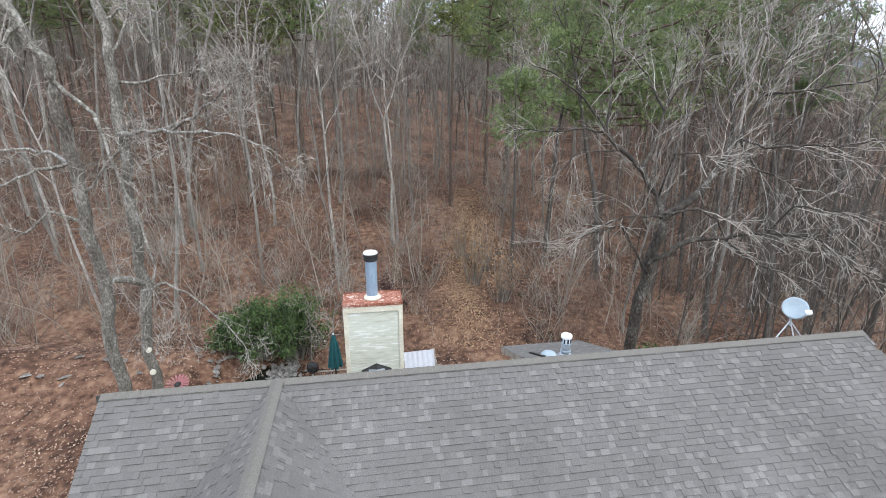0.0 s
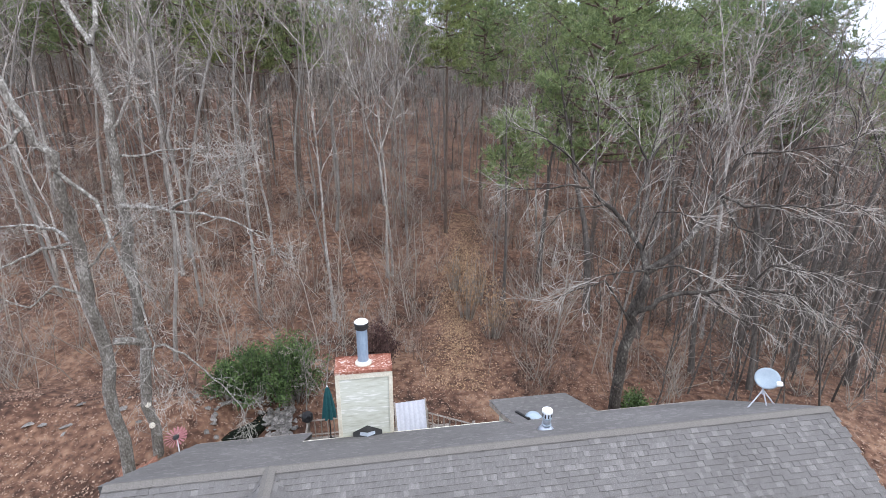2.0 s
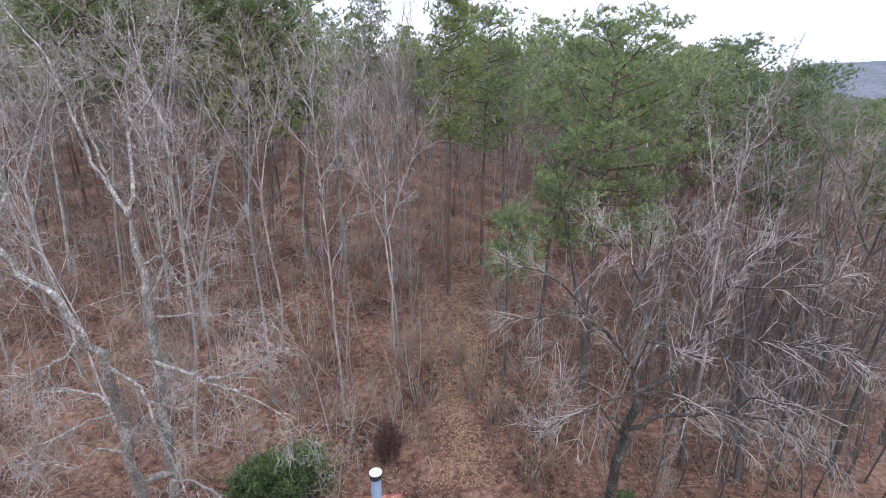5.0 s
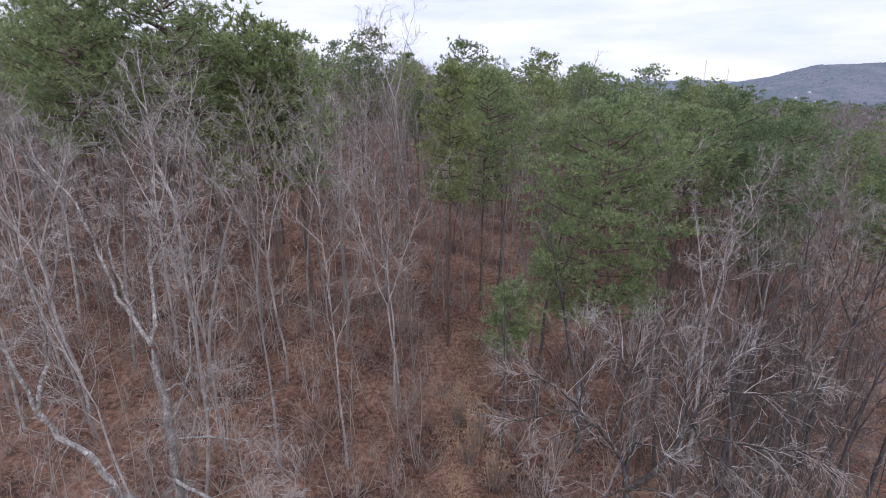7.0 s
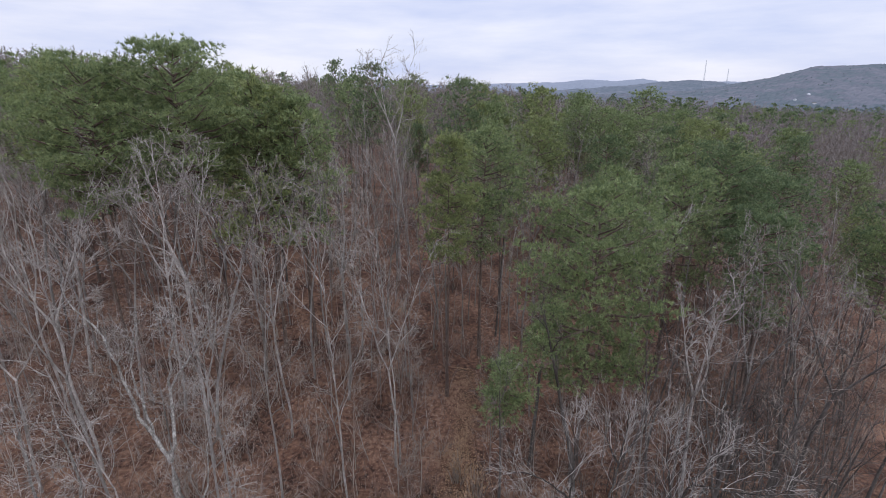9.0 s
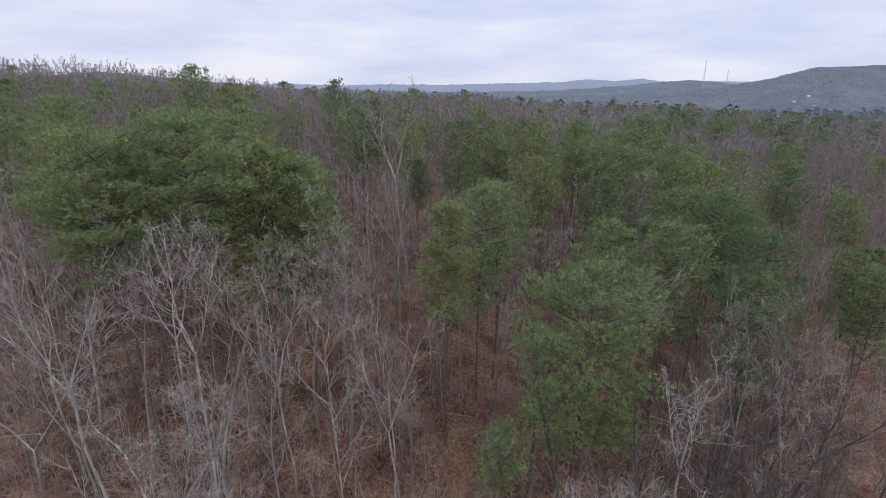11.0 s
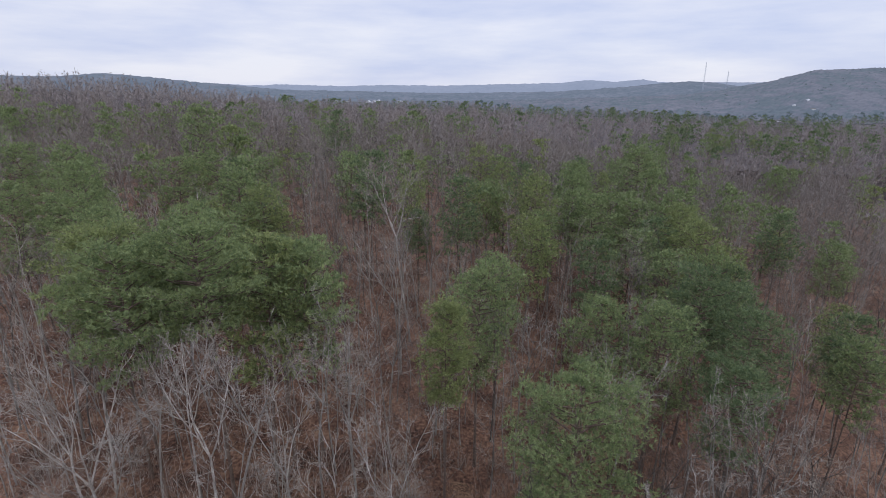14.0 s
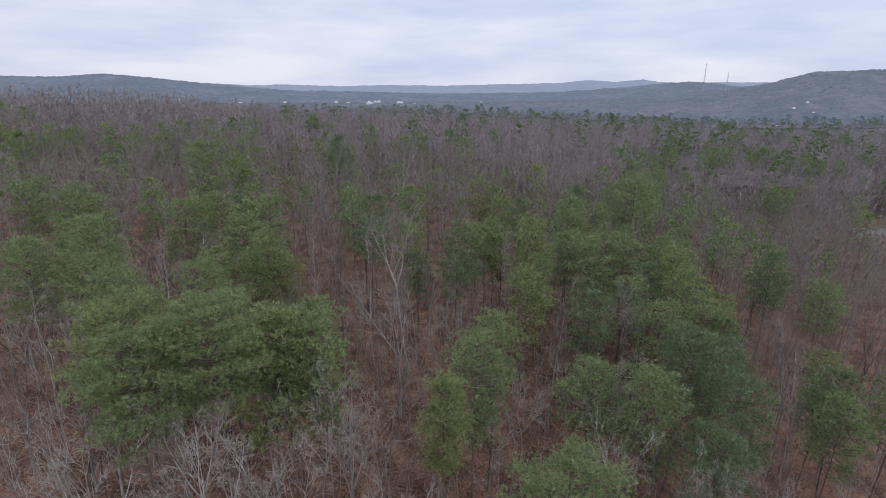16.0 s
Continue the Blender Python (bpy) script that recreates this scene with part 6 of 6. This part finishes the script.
LP3 = [low_pine(470 + k, 16.0, 3.4, 6, 3, 1.4, 3, 0.6, 3.2, 0.8)[1] for k in range(3)]
LB3 = [low_bare(490 + k, 16.0, 7, 5, 0.3)[1] for k in range(3)]
rng = random.Random(52)
spots = [[], [], [], []]
for _ in range(1500):
    y = 640 + 600 * rng.random()
    x = y * (0.45 + 0.5 * rng.random())
    if hill_foot(x, y) > ground(x, y) + 2:
        spots[rng.random() < 0.3].append((x, y, 0.5 + 0.12 * rng.random(), rng.randrange(3), rng.random() * 6.28))
for _ in range(1500):
    y = 620 + 700 * rng.random()
    x = (rng.random() * 2 - 0.8) * 0.9 * y
    spots[2 + (rng.random() < 0.45)].append((x, y, 0.95 + 0.4 * rng.random(), rng.randrange(3), rng.random() * 6.28))
# crowns glow faintly: distance haze painted in as emission
M_HAZEB = patchy_haze("bare_crowns_haze_glow", (0.26, 0.30, 0.41), 0.2)
M_HAZEP = hazy("pine_crowns_haze_glow", [(0.03, 0.05, 0.028), (0.06, 0.085, 0.045)], (0.22, 0.28, 0.38), 0.27)
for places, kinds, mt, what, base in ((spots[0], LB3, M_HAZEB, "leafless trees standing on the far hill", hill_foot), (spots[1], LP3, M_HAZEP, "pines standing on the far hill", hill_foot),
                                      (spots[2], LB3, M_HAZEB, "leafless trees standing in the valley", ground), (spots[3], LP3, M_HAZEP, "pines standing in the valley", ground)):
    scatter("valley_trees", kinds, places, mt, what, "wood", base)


# ---- fallen leaves ----
rng = np.random.default_rng(9)
n = 105000
ly = 4.0 + 27.5 * rng.random(n) ** 1.1
lx = (rng.random(n) * 2 - 1) * (0.9 * ly + 3)
keep = ~((ly < 13.2) & (lx > -5.6) & (lx < 8.2))
lx, ly = lx[keep], ly[keep]
n = len(lx)
lz = np.array([ground(float(a), float(b)) for a, b in zip(lx, ly)]) + 0.015 + 0.03 * rng.random(n)
an, sz = rng.random(n) * 6.283, 0.017 + 0.027 * rng.random(n)
ux, uy = np.cos(an) * sz, np.sin(an) * sz
tilt = (rng.random((n, 2)) - 0.5) * 0.05
v = np.empty((n, 4, 3))
for k, (p, q) in enumerate(((1, 0), (0, 0.6), (-1, 0), (0, -0.6))):
    v[:, k, 0], v[:, k, 1] = lx + ux * p - uy * q, ly + uy * p + ux * q
    v[:, k, 2] = lz + tilt[:, 0] * p + tilt[:, 1] * q
me = bpy.data.meshes.new("fallen_leaves")
me.vertices.add(n * 4)
me.vertices.foreach_set("co", (v * UNIT).ravel())
me.loops.add(n * 4)
me.loops.foreach_set("vertex_index", np.arange(n * 4))
me.polygons.add(n)
me.polygons.foreach_set("loop_start", np.arange(0, n * 4, 4))
me.update()
me.validate()
me.materials.append(M_LEAF)
tagged(new("fallen_leaves", me), "loose dry brown leaves over the ground", "leaves", kind="stuff")


# a tan track of beech leaves up the slope
trk = random.Random(19)
g = Geo()
for _ in range(10500):
    y = 15.0 + 17 * trk.random()
    x = 0.55 + 0.065 * (y - 15) + 0.25 * math.sin(y * 0.5) + trk.gauss(0, 0.6 + 0.2 * math.sin(y * 0.9))
    z = ground(x, y) + 0.03 + 0.03 * trk.random()
    a, s = trk.random() * 6.283, 0.018 + 0.022 * trk.random()
    c, d = math.cos(a) * s, math.sin(a) * s
    t1, t2 = trk.gauss(0, 0.012), trk.gauss(0, 0.012)
    g.quad((x + c, y + d, z + t1), (x - d * 0.6, y + c * 0.6, z + t2), (x - c, y - d, z - t1), (x + d * 0.6, y - c * 0.6, z - t2))
solid("track_leaves", g, M_BEECH, Matrix(), "dry tan beech leaves along a track up the slope", "leaves", kind="stuff")


# ---- roof shingles, piece by piece ----
ROW = 0.094
rng = random.Random(8)
WIDTHS = (0.065, 0.085, 0.105, 0.13)


def tab_geo(w):
    """One shingle tab lying on a slope that falls along -y; origin at its upper edge."""
    g = Geo()
    x = w / 2 + 0.0005
    g.v = [(-x, 0, 0.004), (x, 0, 0.004), (x, -ROW - 0.004, 0.013), (-x, -ROW - 0.004, 0.013), (-x, -ROW - 0.004, 0.001), (x, -ROW - 0.004, 0.001)]
    g.f = [(3, 2, 1, 0), (4, 5, 2, 3), (0, 4, 3), (1, 2, 5)]
    return g


TABS = [tab_geo(w).mesh("shingle", M_SHINGLE) for w in WIDTHS]
TAB_V = [np.array([tuple(x.co) for x in t.vertices]) for t in TABS]
TAB_F = [[tuple(p.vertices) for p in t.polygons] for t in TABS]


def shingles(frame_m, a_range, rows, single, name, loose=0.007):
    """Rows of tabs down a slope; frame_m: x along the ridge, -y down the slope. single(a, s): whether a tab is a piece of its own."""
    vs, fs, n = [], [], 0
    made = 0
    for j in range(rows):
        s = j * ROW
        a0, a1 = a_range(s + ROW * 0.5)
        a = a0 - 0.03 if j % 2 else a0 - 0.028
        while a < a1:
            k = rng.randrange(4)
            w = WIDTHS[k]
            if a + w > a1 + 0.03:
                k, w = 0, WIDTHS[0]
            lift = loose if rng.random() < 0.45 else 0.0
            m = frame_m @ pose(a + w / 2, -s, 0.004 + lift, 0, 0, rng.gauss(0, 0.25))
            if single(a, s) and made < 300:
                ob = new("shingle", TABS[k])
                ob.parent = roof
                ob.matrix_local = m
                made += 1
            else:
                mm = np.array(m)
                vs.append(TAB_V[k] @ mm[:3, :3].T + mm[:3, 3])
                fs += [tuple(n + q for q in f) for f in TAB_F[k]]
                n += len(TAB_V[k])
            a += w
    me = bpy.data.meshes.new(name)
    me.from_pydata(np.vstack(vs).tolist(), [], fs)
    me.materials.append(M_SHINGLE)
    ob = new(name, me)
    ob.parent = roof
    ob["kind"] = "stuff"


PITCH = math.degrees(math.atan(SLOPE))
HYP = math.sqrt(1 + SLOPE * SLOPE)


def gable_cut(s):
    return s / HYP * SLOPE / GSLOPE


# front slope either side of the gable's valleys
front = Matrix.Translation((0, 0, RIDGE)) @ pose(0, 0, 0, PITCH)
shingles(front, lambda s: (0.0, max(0.02, gable_a - gable_cut(s))), 54, lambda a, s: False, "shingle_rest")
shingles(front, lambda s: (gable_a + gable_cut(s), LONG), 54, lambda a, s: 2.6 < a < 9.5 and 0.1 < s < 1.1, "shingle_rest")
# back slopes fall the other way
back = Matrix.Translation((LONG, 0, RIDGE)) @ pose(0, 0, 0, 0, 0, 180) @ pose(0, 0, 0, PITCH)
shingles(back, lambda s: (0.0, LONG - 2.45), 36, lambda a, s: False, "shingle_rest", 0.0)
shingles(back, lambda s: (LONG - 2.45, LONG + 0.1 + 0.25 * s / 5), 57, lambda a, s: False, "shingle_rest", 0.0)
wing = Matrix.Translation((9.3, 2.2, 2.75)) @ pose(0, 0, 0, 0, 0, 180) @ pose(0, 0, 0, math.degrees(math.atan(0.39)))
shingles(wing, lambda s: (0.0, 2.1), 25, lambda a, s: False, "shingle_rest", 0.0)
# the gable that comes forward
GHYP = math.sqrt(1 + GSLOPE * GSLOPE)
for sgn in (1, -1):
    gm = Matrix.Translation((gable_a, 0, RIDGE + 0.03)) @ pose(0, 0, 0, 0, 0, 90 * sgn) @ pose(0, 0, 0, math.degrees(math.atan(GSLOPE)))
    cut = lambda s: s / GHYP * GSLOPE / SLOPE
    if sgn > 0:
        shingles(gm, lambda s: (-6.4, -cut(s)), 40, lambda a, s: False, "shingle_rest")
    else:
        shingles(gm, lambda s: (cut(s), 6.4), 40, lambda a, s: False, "shingle_rest")


# ridge caps
def cap_geo():
    g = Geo()
    for y, z in ((-0.092, -0.042), (0, 0.014), (0.092, -0.042)):
        g.v += [(-0.10, y, z), (0.10, y, z + 0.005), (0.10, y, z - 0.008), (-0.10, y, z - 0.012)]
    for k in range(2):
        b = k * 4
        g.f += [(b, b + 1, b + 5, b + 4), (b + 1, b + 2, b + 6, b + 5), (b + 3, b, b + 4, b + 7)]
    return g


CAP = cap_geo().mesh("ridge_cap", M_CAP)
for k in range(75):
    ob = new("ridge_cap", CAP)
    ob.parent = roof
    ob.matrix_local = pose(0.08 + k * 0.1685, 0, RIDGE + 0.02)
for k in range(38):
    ob = new("ridge_cap", CAP)
    ob.parent = roof
    ob.matrix_local = pose(gable_a, -0.1 - k * 0.1685, RIDGE + 0.05, 0, 0, 90)
